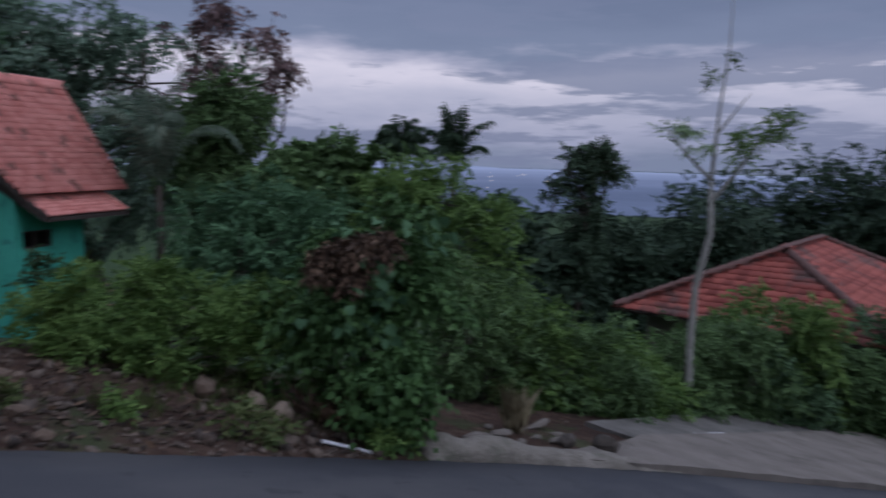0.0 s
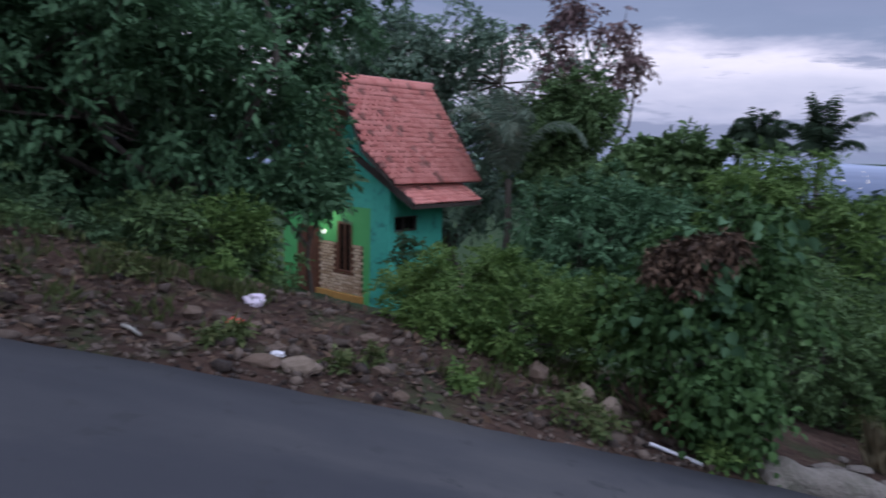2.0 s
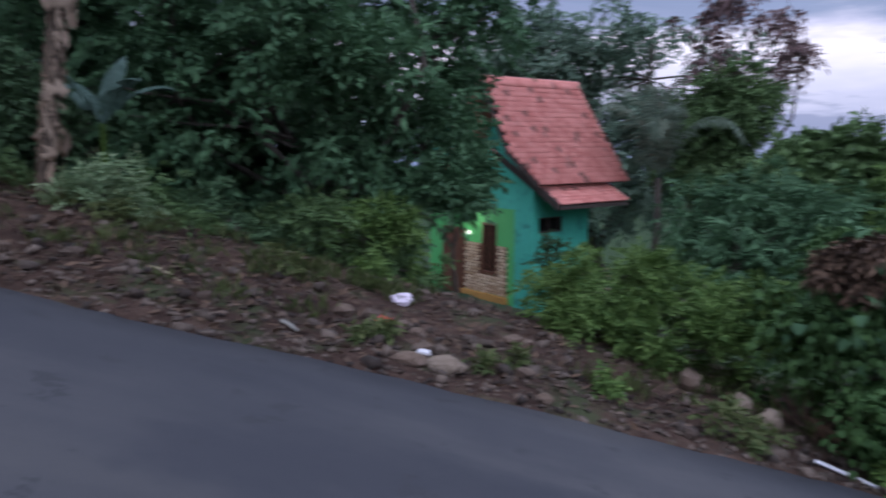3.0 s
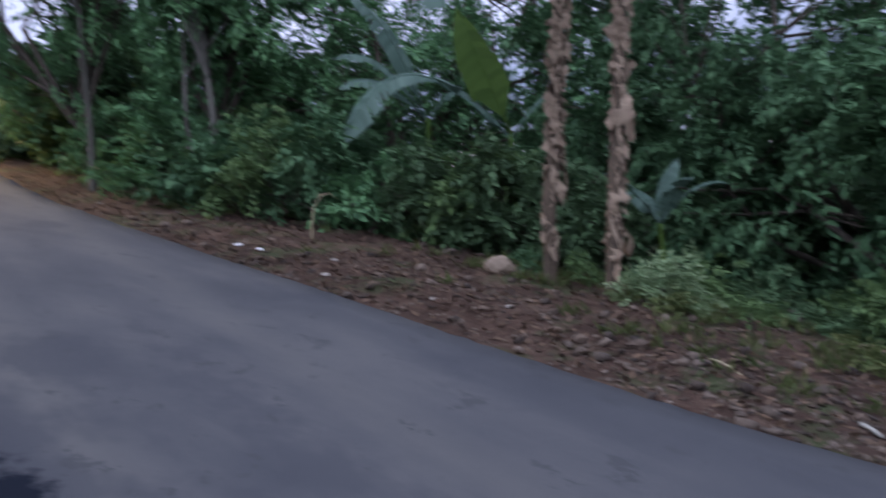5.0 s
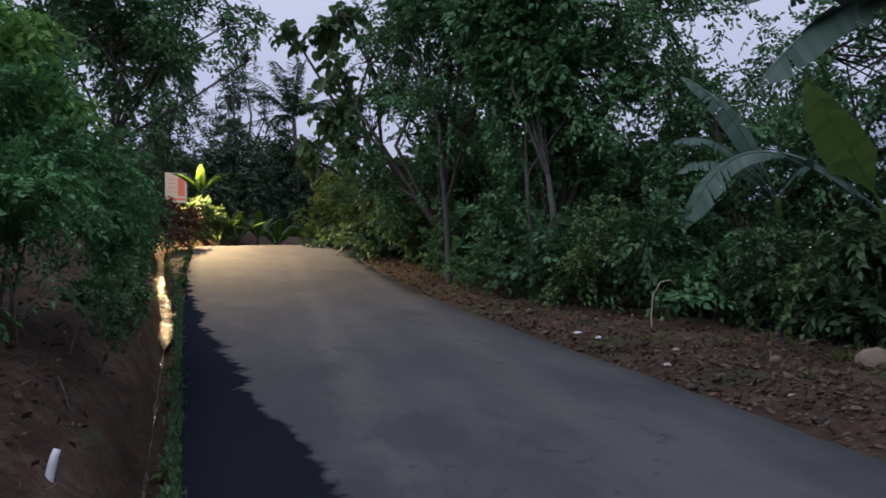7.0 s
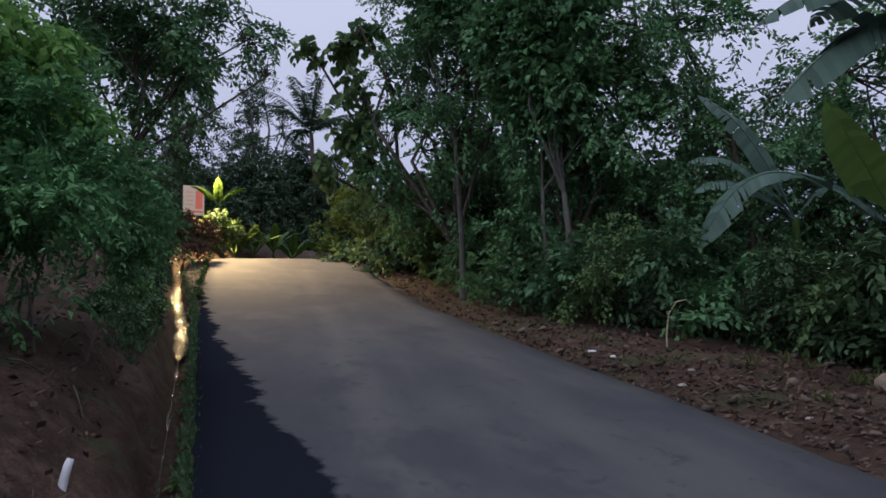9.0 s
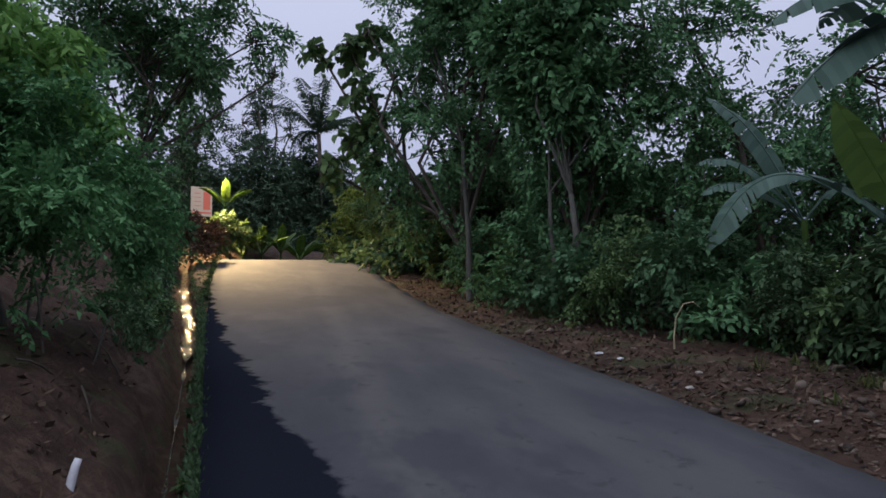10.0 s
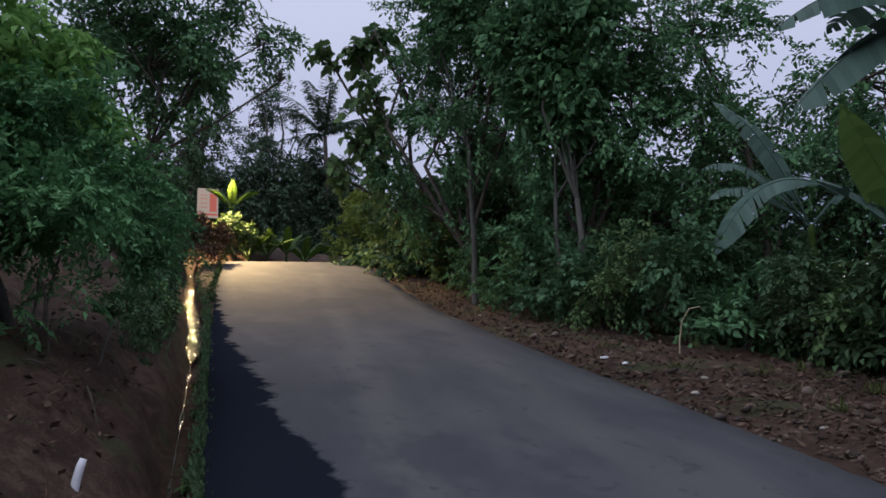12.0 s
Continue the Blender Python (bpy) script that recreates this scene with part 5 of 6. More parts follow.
for i, (b, d, e, r) in enumerate([(127.5, 40, -10.0, 3.0), (130, 48, -9.0, 3.2), (137.5, 42, -7.6, 2.8), (141.5, 46, -5.0, 3.0), (145, 44, -4.2, 3.4), (149, 42, -3.6, 3.2), (153, 40, -2.8, 3.4), (158, 40, -2.6, 3.6), (163, 42, -3, 4), (168, 45, -3, 4), (143, 30, -7.0, 2.4), (136, 30, -8.0, 2.2), (128, 26, -8.5, 2.2), (124, 28, -6.5, 2.4)]):
    plant("tree", spot(b, d), [lobe(b, d, e, r), lobe(b - 2.4, d, e - 1.6, r * 0.85), lobe(b + 2.4, d, e - 1.4, r * 0.85), lobe(b, d - 1, e - 4.5, r)], "dusky green tree on the slope below", "tree", L_FAR, 620, 7, 0.8, 0.34, 0.16, 0.5, 0.18, None, 60 + i, 0.22, 0.5, group="trees on the slope below", limbs=i % 2 == 0)

# slender pale tree by the concrete apron
wb = spot(141.6, 11.9)
wroot = thing("tree", Vector(wb), "slender pale-barked sapling with thin feathery crown", "tree")
s_ = Soup()
w0 = [Vector((0, 0, -0.2)), Vector(aloft(141.3, 11.9, -13.5) - wb), Vector(aloft(141.4, 11.9, -9.0) - wb), Vector(aloft(142.2, 11.9, -5) - wb), Vector(aloft(142.0, 11.9, -1.2) - wb)]
tube(s_, w0, [0.068, 0.058, 0.052, 0.045, 0.036], 8)
child("trunk", s_.mesh("trunk", PALE_BARK, True), wroot, "smooth pale grey bark")
s_ = Soup()
tube(s_, [w0[-1], Vector(aloft(142.2, 11.9, 3.5) - wb), Vector(aloft(142.6, 12.0, 8) - wb), Vector(aloft(142.6, 12.0, 13) - wb)], [0.036, 0.022, 0.013, 0.005], 6)
child("branch", s_.mesh("branch", PALE_BARK, True), wroot)
s_ = Soup()
tube(s_, [w0[3] * 0.4 + w0[4] * 0.6, Vector(aloft(143.6, 11.9, -0.6) - wb), Vector(aloft(145, 11.8, 1.6) - wb), Vector(aloft(147, 11.7, 3.4) - wb)], [0.035, 0.026, 0.018, 0.007], 6)
child("branch", s_.mesh("branch", PALE_BARK, True), wroot)
s_ = Soup()
tube(s_, [w0[-1], Vector(aloft(140.2, 11.9, 0.6) - wb), Vector(aloft(138.6, 11.9, 2.6) - wb)], [0.03, 0.018, 0.007], 6)
child("branch", s_.mesh("branch", PALE_BARK, True), wroot)
s_ = Soup()
tube(s_, [Vector(aloft(142.1, 11.9, 2.0) - wb), Vector(aloft(143.2, 11.9, 3.6) - wb), Vector(aloft(144.2, 11.9, 5.0) - wb)], [0.022, 0.014, 0.006], 6)
child("branch", s_.mesh("branch", PALE_BARK, True), wroot)
rng = np.random.default_rng(71)
for lob_, nn, mt in (([lobe(139.6, 11.9, 2.2, 0.36, 0.36, 0.16), lobe(141, 11.9, 1.0, 0.3, 0.3, 0.16)], 46, L_PALE), ([lobe(145.4, 11.7, 2.2, 0.42, 0.42, 0.26), lobe(146.6, 11.7, 3.2, 0.34, 0.34, 0.2), lobe(144.2, 11.7, 0.8, 0.3)], 95, L_BRIGHT), ([lobe(141.6, 12.0, 6.2, 0.14), lobe(142.9, 12.0, 7.4, 0.1)], 12, L_MID)):
    p_, d_ = crown_points(rng, [(*(np.array(l[:3]) - wb), *l[3:]) for l in lob_], nn, 0.2)
    f = Soup()
    sprays(f, rng, p_, d_ * (1, 1, 0.4), 12, 0.3, 0.075, 0.035, 0.3)
    child("foliage", f.mesh("foliage", mt), wroot)

# hedge and weeds behind the apron
for i, (b, d, e, r, mt) in enumerate([(126, 9.5, -13.6, 0.95, L_MID), (129.5, 10, -14.0, 0.95, L_BRIGHT), (133, 10.2, -14.6, 0.95, L_MID), (136, 10.9, -16.0, 0.85, L_BRIGHT), (139.5, 12.2, -14.8, 0.9, L_MID), (143.5, 13.5, -13.4, 1.0, L_MID), (147, 15.0, -11.6, 1.1, L_BRIGHT), (150.5, 16.2, -13.4, 1.3, L_MID), (154.5, 16.9, -12.8, 1.4, L_DARK), (159, 17.2, -12, 1.6, L_DARK), (164, 17.6, -11, 1.8, L_MID), (147, 14.4, -15.0, 0.9, L_DARK), (151.5, 15.8, -15.0, 0.9, L_MID)]):
    plant("shrub", spot(b, d), [lobe(b, d, e, r, r, r * 0.85), lobe(b - 2.5, d + 0.2, e - 2.0, r * 0.8), lobe(b + 2.5, d, e - 2.2, r * 0.8), lobe(b, d - 0.3, e - 3.2, r * 0.7, r * 0.7, r * 0.45)], "dense green shrub beside the concrete apron", "shrub", mt, 520, 8, 0.26, 0.09 * d / 11, 0.042 * d / 11, 0.4, 0.03, None, 80 + i, 0.28, 1.6, 0.3, group="shrubs beside the apron", stems=3)
plant("shrub", spot(122.5, 9.4), [lobe(122, 9.4, -11.5, 0.8), lobe(124.5, 8.8, -14.5, 0.7), lobe(121, 9.6, -9.0, 0.7)], "green bush beside the vine mound", "shrub", L_MID, 420, 8, 0.24, 0.08, 0.04, 0.4, 0.03, None, 95, 0.2, 1.6, stems=3)

# yellow-green bush on the verge and the mound of vines
plant("shrub", spot(100, 7.6), [lobe(94.5, 7.6, -12.6, 0.55, 0.55, 0.42), lobe(98, 7.5, -11.2, 0.6, 0.6, 0.48), lobe(101.5, 7.6, -10.6, 0.65, 0.65, 0.5), lobe(105, 7.4, -11.8, 0.6, 0.6, 0.48), lobe(107.5, 7.0, -13.2, 0.5), lobe(97.5, 6.9, -14.6, 0.5), lobe(102, 6.8, -14.4, 0.55), lobe(105.5, 6.7, -15.0, 0.48)],
      "rounded bush with small yellowish green leaves", "shrub", L_BRIGHT, 1500, 9, 0.2, 0.06, 0.03, 0.3, 0.03, None, 101, 0.2, 2.2, 0.4, stems=4)
plant("vine_mound", spot(116, 6.9), [lobe(111, 7.0, -11.5, 0.5), lobe(114.5, 7.0, -9.4, 0.6), lobe(118, 6.9, -8.4, 0.65), lobe(118.8, 6.9, -5.0, 0.36), lobe(120, 6.7, -12, 0.55), lobe(112.5, 6.5, -15.4, 0.5), lobe(116, 6.2, -14.8, 0.58), lobe(119.5, 6.2, -16.4, 0.52), lobe(116.5, 5.7, -18.8, 0.42), lobe(119.8, 5.75, -19.4, 0.38)],
      "tall mound of heart-leaved vines at the roadside", "vines", L_VINE, 1300, 5, 0.22, 0.075, 0.055, 0.9, 0.04, None, 102, 0.25, 1.8, 0.55, rich=True, stems=4)
f = Soup()
rng = np.random.default_rng(104)
p_, d_ = crown_points(rng, [lobe(117, 6.1, -8.5, 0.4), lobe(119.5, 6.2, -7, 0.42), lobe(113.5, 6.1, -12.5, 0.35), lobe(117, 5.9, -12.5, 0.4)], 60, 0.7)
sprays(f, rng, p_, d_, 2, 0.2, 0.12, 0.115, 0.8, True)
VINES = [o for o in bpy.data.objects if o.name.startswith("vine_mound")][0]
big = child("broad_foliage", f.mesh("broad_foliage", L_BLUE), VINES, "larger pale heart-shaped leaves")
big.location = -VINES.location
rng = np.random.default_rng(103)
dead = thing("dead_vine_clump", Vector(aloft(115.5, 6.2, -9)), "clump of withered brown leaves draped on the vines", "dead leaves")
for b, e, r in ((113.0, -8.2, 0.13), (114.4, -7.4, 0.16), (116.0, -7.0, 0.16), (117.6, -6.6, 0.13), (115.0, -9.2, 0.11)):
    p_, d_ = crown_points(rng, [(*(aloft(b, 6.0, e) - aloft(115.5, 6.2, -9)), r, r, r * 0.75)], 110, 0.2)
    f = Soup()
    sprays(f, rng, p_, d_, 6, 0.14, 0.08, 0.035, 0.9)
    child("dry_foliage", f.mesh("dry_foliage", DRY), dead)

# ---------------------------------------------------------------- trees along the uphill verge
plant("tree", spot(20.0, 15.5), [lobe(17.2, 16, 18.5, 1.35), lobe(19.5, 15.5, 23, 1.9), lobe(23, 15, 20, 1.9), lobe(19.5, 16, 29, 2.0), lobe(24, 15, 29, 2.1), lobe(15.5, 17, 21.5, 0.7), lobe(20, 15, 34, 2.2), lobe(17.5, 16.5, 13.5, 1.1), lobe(19.5, 17, 13, 1.0), lobe(20.5, 16, 17, 0.9), lobe(14.4, 16.6, 18.5, 0.8), lobe(14.6, 16.6, 24, 0.9), lobe(15.4, 16.6, 15.2, 0.7)], "tall leafy tree above the verge", "tree", L_UP, 2500, 10, 0.48, 0.135, 0.062, 0.5, 0.10, None, 111, 0.46, 1.0)
plant("tree", spot(27.9, 14), [lobe(26, 14, 20, 1.9), lobe(30, 13.5, 24, 1.9), lobe(28, 14, 29, 2.1), lobe(33, 13.5, 19, 1.7), lobe(35, 13.5, 26, 1.9), lobe(25, 14, 33, 2.0), lobe(30, 14, 16, 1.2), lobe(29.5, 15, 12.5, 1.3), lobe(26.3, 15.5, 13.5, 0.8), lobe(33, 15, 12.5, 1.3)], "tall leafy tree with a bare grey trunk", "tree", L_UP, 2500, 10, 0.48, 0.135, 0.062, 0.5, 0.10, None, 112, 0.46, 1.0)
plant("tree", spot(40, 14), [lobe(38, 14, 18, 1.9), lobe(42, 14, 15, 2.0), lobe(38, 14, 25, 1.7), lobe(46, 14, 13, 2.1), lobe(50, 13.5, 15, 2.0), lobe(53, 13.5, 9, 2.0), lobe(47, 14, 6, 2.0), lobe(36, 14, 12, 1.6), lobe(48.8, 13, 19.8, 1.4), lobe(53.2, 13, 19.0, 1.6), lobe(55.5, 13, 14, 1.5)], "leafy tree behind the banana plants", "tree", L_UP, 2500, 10, 0.48, 0.135, 0.06, 0.5, 0.12, None, 113, 0.46, 1.0)
plant("tree", spot(60, 12.5), [lobe(57, 12.5, 6, 1.9), lobe(61, 12, 9, 2.0), lobe(58, 12.5, 14, 1.9), lobe(64, 12, 15, 2.0), lobe(60, 12, 1, 1.7), lobe(55, 12.5, 0, 1.7)], "dark leafy tree beside the banana plants", "tree", L_BLUE, 2100, 10, 0.45, 0.14, 0.062, 0.5, 0.12, None, 114, 0.46, 1.0)
plant("tree", spot(17.5, 18.5), [lobe(8.4, 17.5, 26.3, 0.3, 0.3, 0.35), lobe(10.8, 17.5, 26.6, 0.42), lobe(12.2, 17.5, 23.2, 0.6), lobe(9.2, 17.5, 17.3, 0.42, 0.42, 0.4), lobe(10.9, 17.5, 19.2, 0.45), lobe(12.6, 17.5, 27.5, 0.6), lobe(13.0, 17.5, 17.5, 0.45), lobe(12.6, 17.5, 20.5, 0.5)], "tree with large drooping rounded leaves", "tree", L_MID, 75, 5, 0.5, 0.30, 0.21, 0.9, 0.09, None, 115, 0.1, 0.9, rich=True)
for i, (b, d, e, r, mt) in enumerate([(12.9, 23.5, 13.2, 0.8, L_MID), (15.2, 20.4, 12.4, 0.9, L_DARK), (18, 17.6, 11.4, 0.95, L_MID), (21, 15.4, 10.6, 0.95, L_UP), (24.3, 13.6, 9.6, 1.0, L_UP), (28.2, 12.6, 8.8, 0.95, L_BLUE), (31.5, 11.8, 8.6, 1.0, L_MID), (35.5, 11.4, 7.4, 1.0, L_BLUE), (39.5, 10.9, 4.4, 0.9, L_UP), (43.5, 10.6, 4.2, 0.95, L_DARK), (47.0, 10.4, 4.4, 1.0, L_MID), (49.5, 9.9, 4.2, 0.8, L_DARK), (53.5, 9.8, 3.6, 0.9, L_DARK), (56, 9.6, 1.0, 0.8, L_DARK), (60, 9.6, -1, 0.9, L_DARK)]):
    foot = float(np.interp(b, (12.9, 16.4, 20.2, 24.5, 30.7, 36.5, 42, 47.5, 52, 57, 60), (11.1, 9.2, 6.9, 5.2, 3.8, 2.4, 1.2, 0.3, -2.1, -4.0, -5.0)))
    plant("shrub", spot(b, d), [lobe(b, d, e, r, r, r * 0.9), lobe(b + 2, d + 0.4, (e + foot) / 2 + 1.2, r * 0.9), lobe(b - 1.5, d - 0.1, foot + 3.0, r * 0.7, r * 0.7, r * 0.5), lobe(b + 1.5, d - 0.2, foot + 2.2, r * 0.6, r * 0.6, r * 0.42)], "dense dark shrub along the verge", "shrub", mt, (460, 300, 230)[i % 3], 8, (0.25, 0.34, 0.42)[i % 3], (0.09, 0.13, 0.17)[i % 3], (0.042, 0.062, 0.075)[i % 3], 0.45, 0.03, None, 120 + i, 0.40, 1.3, 0.3, group="shrubs along the uphill verge", stems=3)
plant("tree", spot(28.1, 12.6), [lobe(27.9, 12.7, 23, 0.9), lobe(27.2, 12.9, 27, 1.0), lobe(29.5, 12.8, 27, 0.9), lobe(29.0, 13.2, 21, 0.8)], "slender tree with a bare grey trunk", "tree", L_UP, 480, 8, 0.5, 0.2, 0.095, 0.5, 0.06, GREY_BARK, 116, 0.3, 1.0)
plant("tree", spot(26.6, 12.9), [lobe(27.0, 12.9, 22, 0.8), lobe(26.0, 12.9, 25, 0.8)], "slender tree with a thin leaning grey trunk", "tree", L_UP, 240, 8, 0.5, 0.2, 0.095, 0.5, 0.045, GREY_BARK, 117, 0.3, 1.0)
plant("tree", spot(19.8, 14.6), [lobe(20.2, 14.7, 28, 0.9), lobe(20.8, 14.7, 32, 1.0), lobe(19.4, 14.7, 31, 0.8)], "tall slender tree with a straight grey trunk", "tree", L_UP, 420, 8, 0.5, 0.2, 0.095, 0.5, 0.055, GREY_BARK, 118, 0.3, 1.0)
# outside the lamp's cone; its leaf colour carries the lamp light
plant("shrub", spot(11.5, 26), [lobe(10.2, 26, 12.2, 0.8), lobe(12, 26, 13.4, 1.1), lobe(14, 25, 13, 1.0), lobe(11, 26.5, 15, 0.7)], "yellowish green shrub, street lamp light painted into its leaves", "shrub", L_LAMPLIGHT, 420, 8, 0.35, 0.14, 0.065, 0.4, 0.03, None, 140, 0.3, 1.2, stems=3)

for i, (b, d, e, r) in enumerate([(13, 27, 8.5, 1.9), (17, 24, 9, 1.9), (20.0, 22, 8.4, 1.7), (25, 20, 8.0, 1.8), (29, 18, 8.5, 2.0), (33.5, 17, 7.5, 2.0), (38.5, 16.5, 6.5, 2.2), (43.5, 16.5, 6, 2.3), (49, 16, 5, 2.3), (54.5, 16, 4, 2.3), (60, 15.5, 3, 2.3), (65, 15, 2, 2.2), (70, 15, 1, 2.2), (73.5, 14.5, 0, 2.0), (77, 14.5, 1, 1.6), (15.5, 23, 14.0, 1.1), (18.3, 20, 14.0, 1.3), (20.6, 20, 15.0, 1.1), (22.2, 19, 17.5, 1.1), (28, 18, 14, 1.3), (31.5, 17.5, 13, 1.3), (36, 17, 12, 1.4)]):
    plant("tree", spot(b, d), [lobe(b, d, e, r), lobe(b + 3, d + 0.5, e - 4, r), lobe(b - 3, d, e - 5, r), lobe(b, d - 0.5, e - 9, r)], "dark thicket tree behind the verge shrubs", "tree", L_DARK, 360, 7, 0.6, 0.26, 0.14, 0.5, 0.1, None, 400 + i, 0.1, 0.7, group="thicket behind the verge", limbs=False)

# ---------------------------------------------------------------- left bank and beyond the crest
# crown lobes left of bearing -20 are added out of view to shade the bank
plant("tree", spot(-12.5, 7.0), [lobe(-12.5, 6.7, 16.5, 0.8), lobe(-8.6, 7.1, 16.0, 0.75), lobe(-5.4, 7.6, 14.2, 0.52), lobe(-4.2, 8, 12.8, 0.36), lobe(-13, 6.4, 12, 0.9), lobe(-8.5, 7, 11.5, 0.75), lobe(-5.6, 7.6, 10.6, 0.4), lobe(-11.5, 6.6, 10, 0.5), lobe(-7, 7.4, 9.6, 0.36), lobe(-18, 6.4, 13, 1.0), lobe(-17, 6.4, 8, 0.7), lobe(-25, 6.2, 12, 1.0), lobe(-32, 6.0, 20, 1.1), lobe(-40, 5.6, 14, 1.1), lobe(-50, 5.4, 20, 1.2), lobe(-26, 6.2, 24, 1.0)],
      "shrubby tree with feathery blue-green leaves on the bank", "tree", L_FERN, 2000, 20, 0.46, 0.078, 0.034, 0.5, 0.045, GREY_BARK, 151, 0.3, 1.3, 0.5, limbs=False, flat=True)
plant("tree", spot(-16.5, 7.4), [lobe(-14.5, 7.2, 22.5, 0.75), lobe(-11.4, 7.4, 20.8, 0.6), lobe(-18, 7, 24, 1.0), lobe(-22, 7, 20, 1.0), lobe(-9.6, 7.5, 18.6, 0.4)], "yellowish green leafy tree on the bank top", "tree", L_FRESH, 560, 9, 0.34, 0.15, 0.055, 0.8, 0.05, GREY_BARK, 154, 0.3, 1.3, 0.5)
plant("tree", spot(-6, 20), [lobe(-8, 20, 27, 2.4), lobe(-3, 20, 27, 2.2), lobe(1, 20, 30, 1.9), lobe(-5, 20, 24, 2.0), lobe(-1, 20, 24, 1.4), lobe(3.5, 20, 26.5, 1.2), lobe(5.0, 20, 24, 0.8), lobe(-10, 20, 22, 2.2), lobe(-4, 20, 33, 2.2), lobe(-12, 20, 30, 2.4)], "tall dark tree leaning over the road", "tree", L_UP, 1900, 8, 0.6, 0.22, 0.085, 0.5, 0.085, None, 152, 0.42, 0.8)
plant("tree", spot(-2.2, 33), [lobe(-2.5, 33, 18, 1.8), lobe(-0.8, 33, 19, 1.6), lobe(-3, 32, 14, 1.6), lobe(-6, 30, 15, 2.4)], "dark tree behind the bank", "tree", L_DARK, 700, 8, 0.5, 0.2, 0.09, 0.5, 0.1, None, 153, 0.3, 0.8)
for i, (b, d, e, r) in enumerate([(3.2, 44, 15.5, 3.2), (6.0, 46, 15.2, 3.0), (8.6, 48, 15.8, 2.6), (0.5, 44, 14.5, 3.0), (11, 50, 13.6, 2.6), (-3, 44, 15, 3.4)]):
    plant("tree", spot(b, d), [lobe(b, d, e, r), lobe(b - 1.6, d, e - 2.2, r * 0.9), lobe(b + 1.6, d, e - 2.4, r * 0.9), lobe(b, d - 1, e - 4, r * 0.9)], "dark round-headed tree beyond the crest", "tree", L_DEEP, 1100, 7, 0.7, 0.3, 0.14, 0.5, 0.2, None, 160 + i, 0.12, 0.6, group="dark trees beyond the crest", limbs=False)
plant("tree", spot(4.5, 50), [lobe(2.5, 50, 20.6, 1.8), lobe(4.8, 50, 22, 2.0), lobe(6.2, 50, 20, 1.6), lobe(3.5, 50, 18.5, 2.0)], "thin-leaved tree against the sky", "tree", L_DEEP, 520, 6, 0.6, 0.24, 0.1, 0.5, 0.16, None, 170, 0.42, 0.7)
plant("shrub", spot(-1.2, 22.5), [lobe(-2.2, 22.0, 12.6, 0.6, 0.6, 0.5), lobe(-0.9, 22.3, 13.0, 0.55, 0.55, 0.42), lobe(0.3, 22.6, 12.4, 0.45), lobe(-0.6, 21.8, 11.4, 0.5, 0.5, 0.35)], "withered brown bush on the bank top", "shrub", DRY, 330, 7, 0.3, 0.10, 0.05, 0.6, 0.025, None, 171, 0.2, 2, stems=3)
plant("shrub", spot(1.6, 24.5), [lobe(1.3, 24.5, 13.4, 0.4), lobe(2.4, 24.6, 12.4, 0.45), lobe(3.4, 25, 12.0, 0.4), lobe(1.0, 24.3, 11.8, 0.5)], "lamp-lit yellow green bush at the crest", "shrub", L_MID, 260, 7, 0.3, 0.12, 0.055, 0.4, 0.02, None, 172, 0.15, 2, stems=3)
for i, (b, d, h, k) in enumerate([(1.3, 25.5, 1.5, 6), (2.6, 25.0, 0.7, 5), (4.0, 25.4, 0.55, 6), (5.4, 25.8, 0.5, 6), (6.8, 26.5, 0.4, 6)]):
    lv = [(a, 45 + 15 * (j % 2), 1.2, 0.3, 0.8, B_, 0.05) for j, a in enumerate(range(0, 360, 360 // k))]
    banana(spot(b, d), (0, 0, 0), h, 0.05, lv, "small lamp-lit banana plant at the crest", 180 + i, False, "small bananas at the crest")

# sign on a post, its print worn away
sp = spot(-0.45, 31.5)
sign = thing("sign", Matrix.Translation(sp) @ Matrix.Rotation(radians(8), 4, "Z"), "red and white roadside sign board with added glow, on a post", "sign")
zs = aloft(-0.4, 31.5, 14.8)[2] - sp[2]
# board and print carry the added glow
part("board", box(-0.425, 0.425, -0.02, 0.02, zs - 0.625, zs + 0.625, 0.008), SIGN_WHITE, sign, "white sign board")
part("red_field", box(0.071, 0.354, -0.026, -0.02, zs - 0.354, zs + 0.425), SIGN_RED, sign)
part("print_bar", box(-0.378, 0.389, -0.026, -0.02, zs - 0.519, zs - 0.437), SIGN_RED, sign)
for z in (0.33, 0.16, -0.02, -0.2):
    part("print_bar", box(-0.30, -0.02, -0.024, -0.02, zs + z, zs + z + 0.025), SIGN_RED, sign)
s_ = Soup()
tube(s_, [(0, 0.05, -0.3), (0, 0.05, zs + 0.4)], [0.03, 0.03], 8)
child("post", s_.mesh("post", DARKWOOD, True), sign)

# ---------------------------------------------------------------- litter, sticks, weeds
def crumpled(name, where, size, mat, seed, label, category):
    bm = bmesh.new()
    bmesh.ops.create_icosphere(bm, subdivisions=3, radius=0.5)
    for v in bm.verts:
        d = v.co.copy()
        v.co *= 1 + 0.32 * noise.noise(d * 3.1 + Vector((seed, 0, 0))) + 0.22 * noise.noise(d * 8 + Vector((0, seed, 0)))
        v.co.z = max(v.co.z, -0.3)
        v.co = Vector((v.co.x * size[0], v.co.y * size[1], v.co.z * size[2]))
    me = bpy.data.meshes.new(name)
    bm.to_mesh(me)
    bm.free()
    me.materials.append(mat)
    ob = tagged(new(name, me), label, category)
    ob.location = (where[0], where[1], ground_z(*where) + 0.28 * size[2])
    return ob


